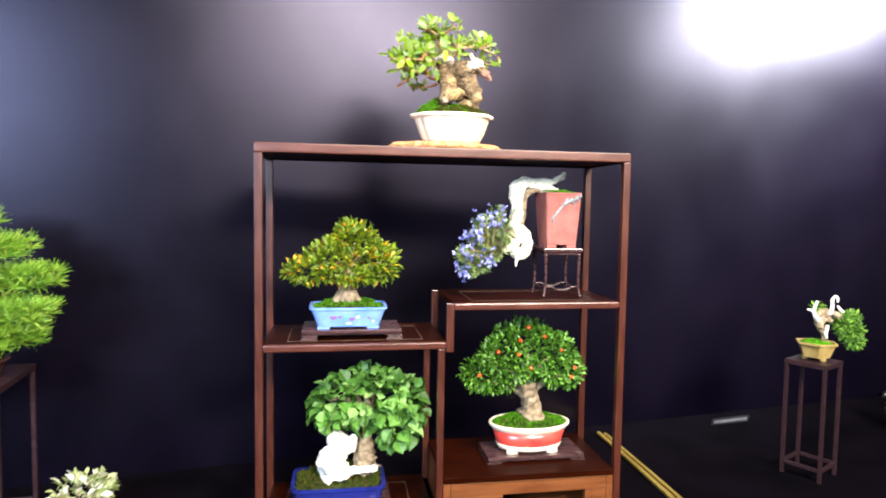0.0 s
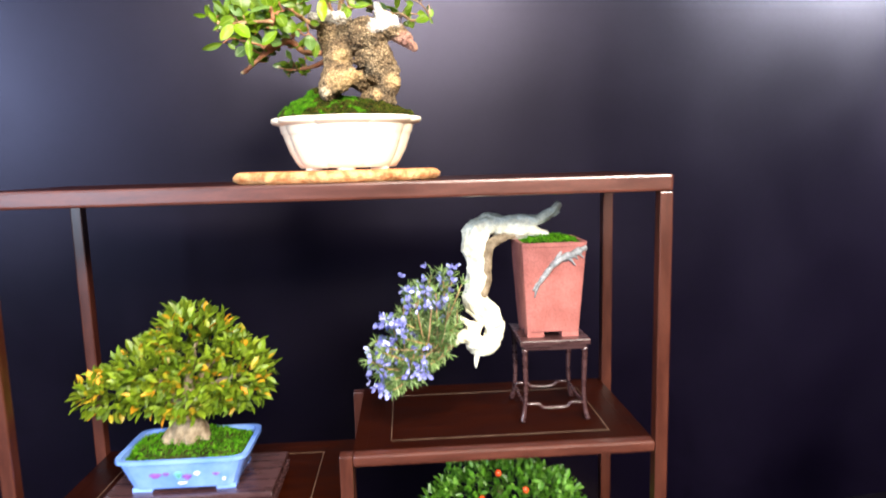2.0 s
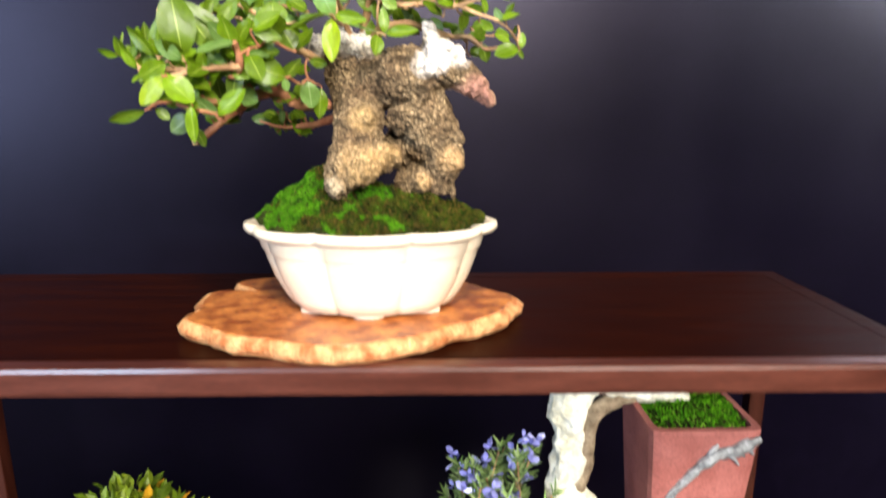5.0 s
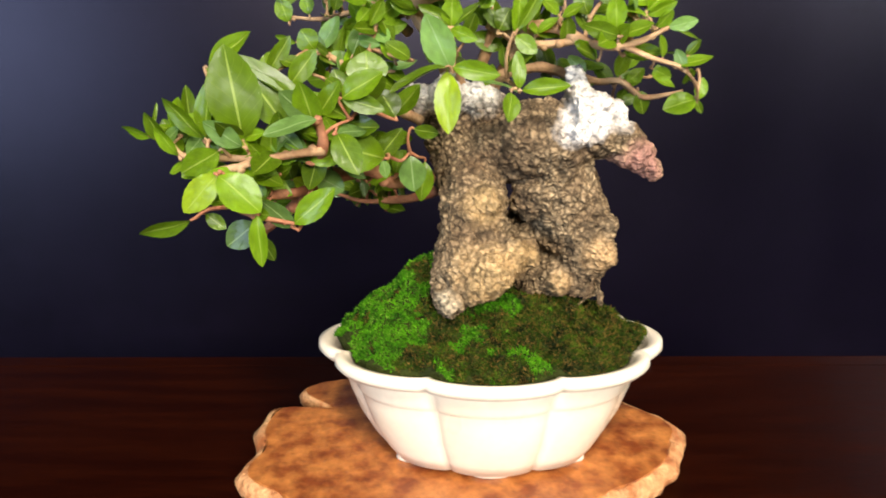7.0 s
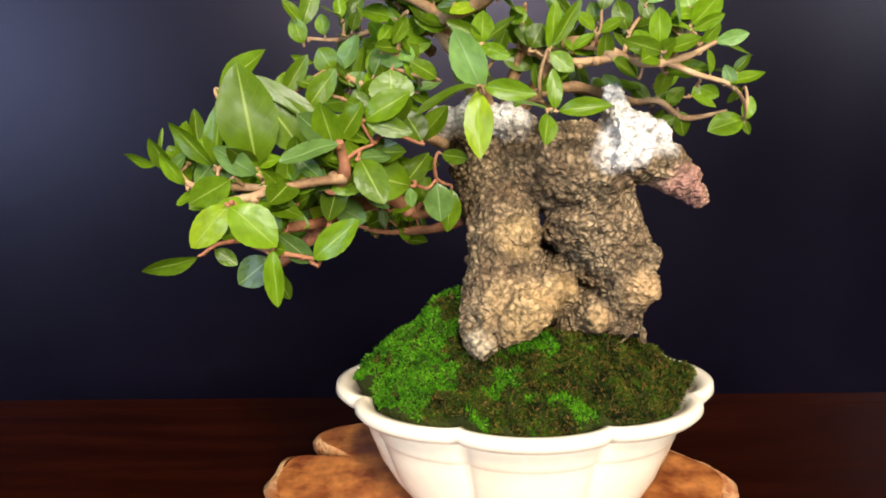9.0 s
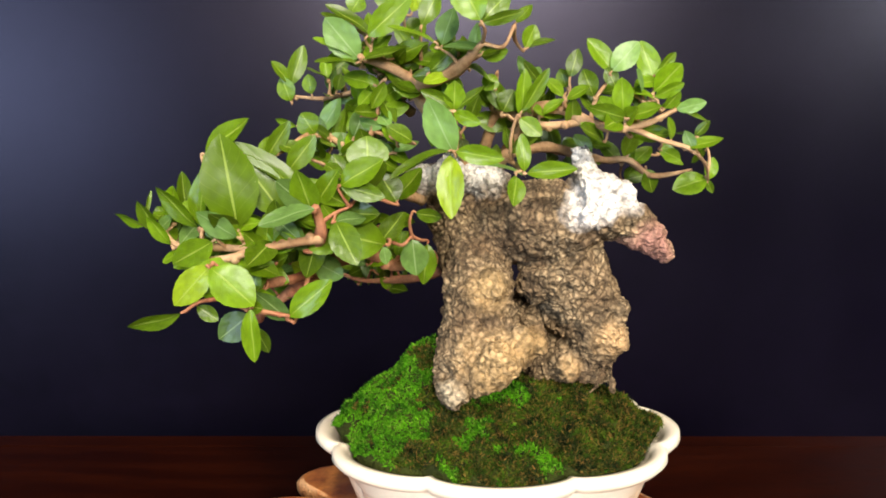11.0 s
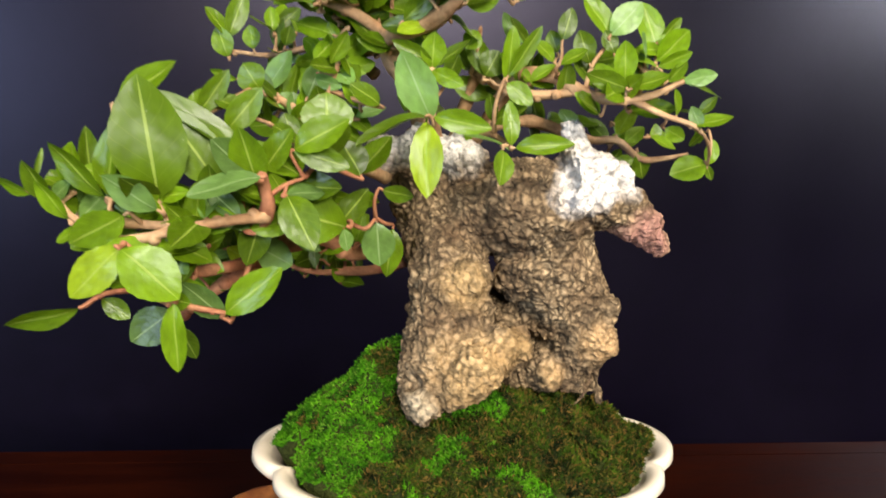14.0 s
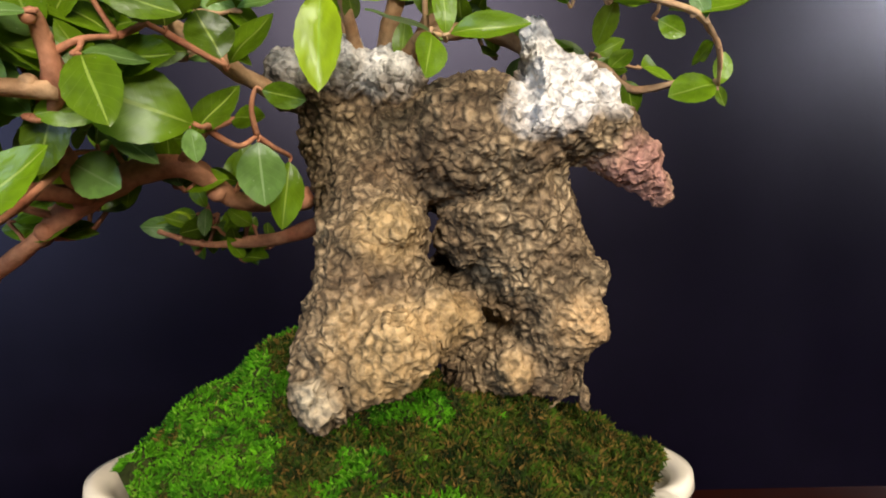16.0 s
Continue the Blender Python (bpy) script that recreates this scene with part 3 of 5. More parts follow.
label_strip(1.40, 2.000, TABLE_Z, 0.17, 8.5, 12, True)
label_strip(2.33, 2.23, TABLE_Z, 0.15, 8.5, 11, True)
label_strip(1.86, 1.74, TABLE_Z, 0.10, 6.5, 7, False)
strip = thing("gilded_strip", (0.82, 1.60, TABLE_Z), "gilded wooden strip lying on the cloth beside the rack", "strip")
part("strip", tube(bmesh.new(), [(0.868, 1.95, TABLE_Z + 0.007), (0.868, 1.75, TABLE_Z + 0.007), (0.866, 1.55, TABLE_Z + 0.007), (0.862, 1.3, TABLE_Z + 0.007)], [0.007] * 4, 6, 3), GOLD, strip)
part("strip", tube(bmesh.new(), [(0.888, 1.94, TABLE_Z + 0.006), (0.888, 1.6, TABLE_Z + 0.006), (0.883, 1.3, TABLE_Z + 0.006)], [0.006] * 3, 6, 3), GOLD, strip)

# ---- the rack ----
RX0, RX1, RY0, RY1, RTOP = -0.205, 0.675, 1.38, 1.635, 1.602
P = 0.0175
rack = thing("display_rack", (0.235, 1.50, TABLE_Z), "stepped rosewood display rack with staggered shelves", "rack")


def post(x, y, z0, z1):
    block("post", x, x + P, y, y + P, z0, z1, WOOD_UP, rack, 0.002)


def rail(x0, x1, y0, y1, z0, z1, mat=WOOD):
    block("rail", x0, x1, y0, y1, z0, z1, mat, rack, 0.0035 if mat is WOOD else 0.0)


def shelf(x0, x1, z, thick=0.016, inlay=True, top=False):
    """A framed board: front, back and side rails, a sunk panel, and a fine inlaid line."""
    rail(x0, x1, RY0, RY0 + P, z - thick, z)
    # all but the front rail take the darkened copy, shade included in the colour
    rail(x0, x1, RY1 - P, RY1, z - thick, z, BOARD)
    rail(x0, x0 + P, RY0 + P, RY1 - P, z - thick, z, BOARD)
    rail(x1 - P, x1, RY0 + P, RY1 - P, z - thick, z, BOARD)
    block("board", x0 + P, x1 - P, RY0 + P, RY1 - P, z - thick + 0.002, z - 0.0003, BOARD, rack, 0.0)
    if inlay:
        a, b, c, d, w = x0 + 0.05, x1 - 0.05, RY0 + 0.042, RY1 - 0.042, 0.0012
        for e in ((a, b, c, c + w), (a, b, d - w, d), (a, a + w, c + w, d - w), (b - w, b, c + w, d - w)):
            block("inlay_line", *e, z - 0.0003, z + 0.0002, INLAY, rack, 0)


SL, SR, STEP0, STEP1, BASE = 1.150, 1.241, 0.229, 0.247, 0.822
for px in (RX0, RX1 - P):
    for py in (RY0, RY1 - P):
        post(px, py, TABLE_Z, RTOP - 0.0225)
shelf(RX0, RX1, RTOP, 0.022, False, True)
shelf(RX0 + P, STEP0, SL)
shelf(STEP1, RX1 - P, SR)
for py in (RY0, RY1 - P):
    block("step_post", STEP0, STEP1, py, py + P, SL - 0.024, SR, WOOD_UP, rack, 0.002)
    block("centre_post", 0.210, 0.226, py, py + P, TABLE_Z + 0.03, SL - 0.0165, WOOD_UP, rack, 0.002)
shelf(RX0 + P, 0.2095, TABLE_Z + 0.035)
# low cabinet with an open front under the red pot
cab = bmesh.new()
box(cab, 0.2275, RX1 - P - 0.001, RY0 + 0.002, RY1, TABLE_Z + 0.004, TABLE_Z + 0.02, 0.001)
box(cab, 0.2275, 0.245, RY0 + 0.002, RY1, TABLE_Z + 0.02, BASE - 0.016, 0.001)
box(cab, RX1 - P - 0.018, RX1 - P - 0.001, RY0 + 0.002, RY1, TABLE_Z + 0.02, BASE - 0.016, 0.001)
part("cabinet_body", cab, CABINET, rack, "reddish-brown cabinet body")
front = bmesh.new()
box(front, 0.246, 0.640, RY0 + 0.004, RY0 + 0.02, BASE - 0.050, BASE - 0.017, 0.0015)
box(front, 0.246, 0.375, RY0 + 0.004, RY0 + 0.02, TABLE_Z + 0.021, BASE - 0.050, 0.0015)
box(front, 0.585, 0.640, RY0 + 0.004, RY0 + 0.02, TABLE_Z + 0.021, BASE - 0.050, 0.0015)
part("cabinet_front", front, CABINET, rack, "reddish-brown front with an opening")
# dark sheet behind the opening, its shade painted on
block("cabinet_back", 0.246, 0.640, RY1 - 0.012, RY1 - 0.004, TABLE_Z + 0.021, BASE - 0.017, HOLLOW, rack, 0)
# darkened rosewood again: the top's dark reflection is painted in
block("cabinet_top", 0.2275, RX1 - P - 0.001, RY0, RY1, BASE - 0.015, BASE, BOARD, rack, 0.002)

# ---- the large bonsai on top of the rack ----


def ellipse(a, b):
    return lambda t, s: (a * math.cos(t), b * math.sin(t))


def round_box(a, b, k=5.0):
    def f(t, s):
        c, d = math.cos(t), math.sin(t)
        r = (abs(c) ** k + abs(d) ** k) ** (-1 / k)
        return a * c * r, b * d * r
    return f


def lobed(a, b, depth, n=8, turn=math.pi / 2):
    def f(t, s):
        w = 1 - depth * (1 - abs(math.sin(n / 2 * t + turn)) ** 0.55)
        return a * math.cos(t) * w, b * math.sin(t) * w
    return f


SLAB_Z = 1.6175
slab = thing("burl_slab", (0.233, 1.48, RTOP), "polished orange burl wood slab with a live edge", "slab")


def slab_outline(t, s):
    r = 1 + 0.05 * math.sin(3 * t + 0.6) + 0.035 * math.sin(5 * t + 2.0) + 0.02 * math.sin(11 * t)
    r += 0.05 * noise.noise(Vector((math.cos(t) * 3, math.sin(t) * 3, 2.0)))
    r *= 1 - 0.30 * math.exp(-((t - 2.62) / 0.085) ** 2) * (1 if s > 0.5 else 0)
    return 0.1365 * math.cos(t) * r, 0.096 * math.sin(t) * r


part("slab_top", shifted(lathe(bmesh.new(), [(0.955, 0.0006), (0.975, SLAB_Z - RTOP - 0.003), (0.955, SLAB_Z - RTOP)], 180, slab_outline), (0.2295, 1.483, RTOP)), BURL, slab)
edge = bmesh.new()
rings = []
for s, z in ((0.972, 0.0005), (1.012, 0.004), (1.018, 0.009), (0.985, SLAB_Z - RTOP - 0.0012), (0.960, SLAB_Z - RTOP - 0.0004)):
    ring = []
    for k in range(240):
        t = 2 * math.pi * k / 240
        x, y = slab_outline(t, 1)
        w = s * (1 + 0.022 * noise.noise(Vector((x * 90, y * 90, z * 160))))
        ring.append(edge.verts.new((0.2295 + x * w, 1.483 + y * w, RTOP + z)))
    rings.append(ring)
for a, b in zip(rings, rings[1:]):
    for k in range(240):
        edge.faces.new((a[k], a[(k + 1) % 240], b[(k + 1) % 240], b[k]))
part("live_edge", edge, BURL_EDGE, slab, "rough pale orange edge", True)

PX, PY = 0.251, 1.478
pot = thing("bonsai_pot", (PX, PY, SLAB_Z), "cream glazed lobed oval bonsai pot on a burl slab", "pot", "bonsai pots")
outline = lobed(0.1035, 0.071, 0.088)
H = 1.689 - SLAB_Z
profile = [(0.60, 0.0028), (0.64, 0.0035), (0.70, 0.012), (0.775, 0.026), (0.83, 0.042), (0.875, H - 0.012), (0.915, H - 0.0095), (0.975, H - 0.008), (1.0, H - 0.005), (0.995, H - 0.001), (0.965, H), (0.925, H - 0.001), (0.905, H - 0.005), (0.87, H - 0.02), (0.80, H - 0.03)]
part("pot_body", shifted(lathe(bmesh.new(), profile, 192, outline), (PX, PY, SLAB_Z)), CREAM, pot, smooth=True)
for a in (0.62, 2.52, 3.76, 5.66, 4.71):
    fx, fy = 0.054 * math.cos(a), 0.037 * math.sin(a)
    foot = lathe(bmesh.new(), [(1.0, 0.0002), (1.05, 0.0015), (0.95, 0.006)], 20, ellipse(0.012, 0.0055))
    part("pot_foot", shifted(foot, (PX + fx, PY + fy, SLAB_Z)), CREAM, pot, smooth=True)


def bed_rise(x, y):
    dome = 0.027 * max(0.0, 1 - (x / 0.098) ** 2 - (y / 0.066) ** 2) ** 0.75
    hill = 0.027 * math.exp(-((x + 0.034) / 0.030) ** 2 - ((y - 0.024) / 0.026) ** 2)
    return dome + hill + 0.006 * math.exp(-((x + 0.066) / 0.022) ** 2 - ((y + 0.005) / 0.03) ** 2)


bonsai = thing("bonsai_tree", (PX, PY, 1.68), "old evergreen bonsai with broad glossy leaves and a plated trunk", "bonsai", "bonsai trees")
bed = part("moss_bed", shifted(mound(bmesh.new(), lobed(0.1035, 0.071, 0.088), 1.6835, bed_rise, 0.895, 40, 160, 1.0, 0.0075, 75), (PX, PY, 0)), MOSS, bonsai, "uneven bed of moss", True)
rng = random.Random(11)


def bright(p):
    return 1.1 * noise.noise(Vector((p.x, p.y, 0)) * 48 + Vector((3, 1, 0))) + 0.5 * noise.noise(Vector((p.x, p.y, 3)) * 160) > (p.x - 0.226) * 7


spots = on_skin(rng, bed.data, 100000)
part("moss", tufts(rng, [s for s in spots if not bright(s[0])], 0.0026, 0.00042, 0.8), MOSS_TUFT, bonsai, "dark green and brown moss", kind="stuff")
part("moss", tufts(rng, [s for s in spots if bright(s[0])], 0.0023, 0.00042, 0.75), MOSS_BRIGHT, bonsai, "bright green moss", kind="stuff")

trunk = bmesh.new()
tube(trunk, [(0.2285, 1.4525, 1.7170), (0.2310, 1.4630, 1.7250), (0.2390, 1.4700, 1.7390), (0.2420, 1.4800, 1.7550), (0.2420, 1.4880, 1.7670), (0.2410, 1.5060, 1.7810), (0.2350, 1.5150, 1.7990), (0.2300, 1.5180, 1.8160)], [0.0095, 0.0145, 0.0205, 0.02, 0.019, 0.0215, 0.0215, 0.02], 20, 5)
tube(trunk, [(0.2400, 1.5160, 1.7990), (0.2620, 1.5080, 1.8000), (0.2790, 1.4950, 1.8030), (0.2960, 1.4900, 1.8020), (0.3040, 1.4910, 1.8050)], [0.0215, 0.024, 0.0235, 0.0205, 0.017], 20, 5)
tube(trunk, [(0.2860, 1.4930, 1.7870), (0.2970, 1.4970, 1.7660), (0.3070, 1.4960, 1.7500), (0.3100, 1.4950, 1.7360), (0.3080, 1.4970, 1.7220), (0.3070, 1.4980, 1.7090)], [0.024, 0.0235, 0.0195, 0.016, 0.0135, 0.0125], 20, 5)
tube(trunk, [(0.2930, 1.4830, 1.8130), (0.3100, 1.4860, 1.8090), (0.3240, 1.4870, 1.8040), (0.3360, 1.4900, 1.7950), (0.3440, 1.4920, 1.7880), (0.3500, 1.4940, 1.7810)], [0.019, 0.0175, 0.0135, 0.0105, 0.0068, 0.003], 20, 5)
tube(trunk, [(0.3050, 1.4850, 1.8190), (0.3010, 1.4870, 1.8310), (0.2975, 1.4900, 1.8450)], [0.012, 0.0080, 0.0042], 20, 5)
for c, r in (((0.2510, 1.4500, 1.7350), 0.012), ((0.2430, 1.4500, 1.7280), 0.01), ((0.2700, 1.4640, 1.7420), 0.0095), ((0.2620, 1.4620, 1.7410), 0.0125), ((0.2490, 1.4750, 1.7690), 0.012), ((0.2275, 1.4510, 1.7195), 0.0090), ((0.2920, 1.5050, 1.7270), 0.012), ((0.2930, 1.4920, 1.7180), 0.0105), ((0.3190, 1.4880, 1.7530), 0.0085), ((0.3170, 1.4880, 1.7360), 0.0105), ((0.2740, 1.5110, 1.7440), 0.017), ((0.2850, 1.5090, 1.7130), 0.017), ((0.3100, 1.4820, 1.8210), 0.0105), ((0.3190, 1.4840, 1.8180), 0.0085), ((0.2120, 1.5080, 1.8250), 0.0120), ((0.2280, 1.5060, 1.8270), 0.0150), ((0.2470, 1.5060, 1.8240), 0.0140), ((0.2350, 1.4620, 1.7330), 0.015), ((0.2770, 1.4910, 1.7690), 0.013), ((0.2960, 1.4980, 1.7490), 0.017)):
    blob(trunk, c, r)
for pts in ([(0.309, 1.495, 1.728), (0.313, 1.484, 1.722), (0.309, 1.477, 1.714), (0.300, 1.471, 1.707)], [(0.313, 1.492, 1.727), (0.317, 1.486, 1.718), (0.318, 1.480, 1.706)]):
    tube(trunk, pts, [0.0030, 0.0022, 0.0018, 0.0014][:len(pts)], 8, 5)
grown(part("trunk", trunk, BARK, bonsai, "knotted grey-brown plated trunk with bleached deadwood", True), 0.0006, 0.0085, 0.0085, 2, 0.0040)

# leaves of length and width 1, scaled to each place
LEAVES = [leaf_mesh("leaf", 1.0, 1.0, f, c, 0.02, m, p) for f, c, m, p in ((0.05, 0.08, LEAF, 1.0), (0.03, 0.16, LEAF, 1.06), (0.07, 0.05, LEAF, 0.95), (0.09, 0.12, LEAF, 1.03), (0.04, 0.12, LEAF_GREY, 1.0), (0.05, 0.20, LEAF, 0.97))]
LIT = Vector((0.05, -1.0, 0.40))


def set_leaf(limb, base, tip, width, tilt, me=None, label=""):
    """One leaf from its stalk to its tip, turned by tilt round its own midrib."""
    way = tip - base
    leaf = place("leaf", me or rng.choice(LEAVES), LEAF, limb, label)
    turn = radians(tilt * rng.choice((-1, 1)) + rng.gauss(0, 6))
    leaf.matrix_basis = aim(base, way, LIT + Vector((rng.gauss(0, 0.15), 0, rng.gauss(0, 0.15))), 1.0, turn) @ Matrix.Diagonal((width, way.length, way.length, 1))


def bough(pts, radii, leaves, more, mm, mat=TWIG, label=""):
    """A limb with its leaves (stalk x, y, z, tip x, y, z, width in mm, tilt) and some more smaller ones behind."""
    bm = bmesh.new()
    tube(bm, pts, radii, 9, 6, 0.55)
    line = [q for q, _ in curve_points(pts, radii, 6)]
    for q in line[3::5]:
        blob(bm, q + Vector((rng.gauss(0, 1), rng.gauss(0, 1), rng.gauss(0, 1))) * radii[-1] * 0.5, radii[-1] * 1.35)
    sets = [(Vector(v[:3]), Vector(v[3:6]), v[6] / 1000, v[7]) for v in leaves]
    for k in range(more):
        q = rng.choice(line[len(line) // 3:-max(1, len(line) // 6)])
        hub = q + Vector((rng.gauss(0, 0.007), abs(rng.gauss(0.003, 0.010)), max(-0.006, rng.gauss(0.004, 0.006))))
        for j in range(2):
            way = Vector((rng.gauss(0, 1), rng.gauss(0, 0.7), rng.gauss(0.45, 0.7))).normalized() * mm / 1000 * rng.uniform(0.65, 1.1)
            sets.append((hub, hub + way, way.length * rng.uniform(0.42, 0.6), rng.uniform(0, 35)))
    hubs = []
    for base, tip, w, tilt in sets:
        start = base - (tip - base).normalized() * 0.002
        near = min(line[1:] + hubs, key=lambda q: (q - start).length)
        gap = (near - start).length
        if gap > 0.0015:
            mid = near.lerp(start, 0.55) + Vector((rng.gauss(0, 1), rng.gauss(0, 1), rng.gauss(-0.6, 1))) * gap * 0.08
            thick = 0.0007 + min(gap, 0.03) * 0.022
            tube(bm, [near, mid, start, base], [thick, thick * 0.85, 0.0007, 0.0005], 6, 4, 0.3)
            hubs += [mid, start]
    limb = part("branch", bm, mat, bonsai, label, True)
    for base, tip, w, tilt in sets:
        set_leaf(limb, base, tip, w, tilt)
    return limb


bough([(0.217, 1.505, 1.781), (0.196, 1.488, 1.780), (0.181, 1.470, 1.791), (0.154, 1.469, 1.780), (0.136, 1.472, 1.767), (0.116, 1.476, 1.752)],
      [0.0036, 0.0036, 0.004, 0.0038, 0.003, 0.0024], [
          (0.126, 1.44, 1.793, 0.148, 1.435, 1.783, 12.7, 10), (0.159, 1.45, 1.79, 0.173, 1.445, 1.783, 13.7, -15), (0.196, 1.44, 1.8, 0.171, 1.424, 1.809, 20.7, 8),
          (0.192, 1.452, 1.798, 0.203, 1.455, 1.815, 12.3, 25), (0.195, 1.44, 1.799, 0.197, 1.44, 1.79, 6.5, 30), (0.207, 1.467, 1.798, 0.209, 1.467, 1.778, 15.3, 0),
          (0.214, 1.482, 1.793, 0.212, 1.48, 1.77, 11.6, 20), (0.21, 1.46, 1.813, 0.223, 1.46, 1.81, 8.3, 30), (0.157, 1.408, 1.772, 0.143, 1.402, 1.785, 10.2, 15),
          (0.157, 1.406, 1.774, 0.177, 1.402, 1.791, 12, -10),
      ], 24, 18, TWIG_RED, 'stout reddish low limb with a broken pale stub')

bough([(0.155, 1.466, 1.781), (0.158, 1.440, 1.797), (0.169, 1.424, 1.808), (0.169, 1.418, 1.818), (0.169, 1.414, 1.822)],
      [0.0038, 0.0034, 0.0028, 0.002, 0.0014], [
          (0.169, 1.412, 1.821, 0.146, 1.404, 1.817, 11.7, 40), (0.18, 1.428, 1.821, 0.159, 1.424, 1.833, 13.6, 30), (0.159, 1.432, 1.826, 0.127, 1.428, 1.853, 13, 20),
          (0.189, 1.442, 1.835, 0.188, 1.446, 1.853, 20.7, 8), (0.189, 1.44, 1.826, 0.191, 1.428, 1.84, 24.1, 30), (0.201, 1.45, 1.82, 0.194, 1.45, 1.834, 14.2, 10),
          (0.201, 1.458, 1.82, 0.212, 1.458, 1.837, 13.6, 15),
      ], 20, 22, TWIG_RED, 'reddish upright fork')

bough([(0.169, 1.424, 1.806), (0.157, 1.416, 1.805), (0.143, 1.412, 1.803), (0.132, 1.410, 1.800), (0.118, 1.413, 1.798)],
      [0.0022, 0.002, 0.0019, 0.0018, 0.0017], [
          (0.134, 1.413, 1.813, 0.133, 1.404, 1.853, 24.3, 12), (0.151, 1.424, 1.817, 0.136, 1.42, 1.845, 18.5, -15), (0.114, 1.432, 1.845, 0.135, 1.432, 1.862, 12.8, 20),
          (0.115, 1.42, 1.812, 0.117, 1.416, 1.839, 11, 20), (0.099, 1.44, 1.814, 0.1, 1.438, 1.837, 7.8, 30), (0.136, 1.406, 1.81, 0.121, 1.4, 1.821, 10.4, 45),
          (0.098, 1.432, 1.799, 0.104, 1.43, 1.816, 12.5, 0),
      ], 16, 21, TWIG, 'pale twig with a yellow cut end')

bough([(0.143, 1.412, 1.803), (0.125, 1.414, 1.804), (0.105, 1.418, 1.804), (0.097, 1.420, 1.810), (0.090, 1.420, 1.814)],
      [0.0018, 0.0016, 0.0015, 0.0013, 0.001], [
          (0.115, 1.416, 1.813, 0.098, 1.412, 1.831, 9.6, 25), (0.089, 1.42, 1.814, 0.066, 1.43, 1.816, 5.8, 50), (0.088, 1.42, 1.816, 0.092, 1.424, 1.829, 2.4, 40),
          (0.125, 1.406, 1.808, 0.108, 1.402, 1.798, 12.7, 15), (0.104, 1.42, 1.801, 0.094, 1.42, 1.797, 6.3, 25), (0.092, 1.432, 1.814, 0.09, 1.43, 1.821, 6.9, 20),
      ], 11, 17, TWIG, 'thin grey-brown twig')

bough([(0.155, 1.466, 1.781), (0.141, 1.430, 1.783), (0.134, 1.414, 1.788), (0.129, 1.408, 1.782), (0.141, 1.404, 1.778), (0.157, 1.406, 1.774)],
      [0.003, 0.0024, 0.002, 0.0015, 0.0012, 0.0009], [
          (0.125, 1.402, 1.798, 0.108, 1.398, 1.781, 13.3, 10), (0.127, 1.397, 1.798, 0.146, 1.393, 1.784, 17.6, 5), (0.11, 1.402, 1.777, 0.085, 1.4, 1.768, 8.3, 45),
          (0.114, 1.41, 1.778, 0.123, 1.41, 1.771, 7, 20), (0.137, 1.412, 1.773, 0.123, 1.408, 1.763, 14.1, 15), (0.143, 1.397, 1.78, 0.143, 1.395, 1.756, 8.7, -10),
          (0.136, 1.42, 1.765, 0.142, 1.42, 1.752, 7.2, 20),
      ], 13, 18, TWIG_RED, 'reddish drooping twig')

bough([(0.211, 1.500, 1.815), (0.195, 1.480, 1.824), (0.177, 1.478, 1.837), (0.170, 1.485, 1.846), (0.157, 1.494, 1.854)],
      [0.0034, 0.003, 0.0026, 0.002, 0.0013], [
          (0.148, 1.47, 1.858, 0.136, 1.47, 1.861, 4.3, 50), (0.158, 1.468, 1.854, 0.151, 1.466, 1.864, 13.1, 10), (0.137, 1.45, 1.842, 0.15, 1.45, 1.86, 8.4, 30),
          (0.136, 1.45, 1.841, 0.138, 1.45, 1.853, 7.8, 15), (0.155, 1.45, 1.845, 0.144, 1.45, 1.85, 9.3, 20), (0.15, 1.442, 1.836, 0.164, 1.442, 1.853, 10.9, 10),
          (0.156, 1.492, 1.855, 0.167, 1.488, 1.873, 10.7, -10), (0.168, 1.44, 1.839, 0.178, 1.44, 1.834, 9, 20), (0.175, 1.445, 1.833, 0.172, 1.445, 1.844, 8.7, 10),
          (0.178, 1.46, 1.841, 0.166, 1.46, 1.836, 8.3, 20),
      ], 22, 20, TWIG, 'twig over the low limb')

bough([(0.170, 1.485, 1.846), (0.184, 1.480, 1.852), (0.188, 1.480, 1.863), (0.191, 1.482, 1.873)],
      [0.002, 0.0016, 0.0013, 0.001], [
          (0.176, 1.48, 1.852, 0.183, 1.478, 1.867, 11, 10), (0.187, 1.482, 1.879, 0.172, 1.48, 1.885, 11.3, -15), (0.189, 1.48, 1.877, 0.179, 1.476, 1.869, 10.1, 20),
          (0.19, 1.482, 1.873, 0.199, 1.48, 1.859, 10.4, 30), (0.208, 1.468, 1.849, 0.197, 1.464, 1.858, 10.8, 15), (0.194, 1.476, 1.88, 0.187, 1.474, 1.866, 8.4, 35),
          (0.199, 1.478, 1.848, 0.193, 1.476, 1.86, 8.8, 20),
      ], 12, 18, TWIG, 'forked twig')

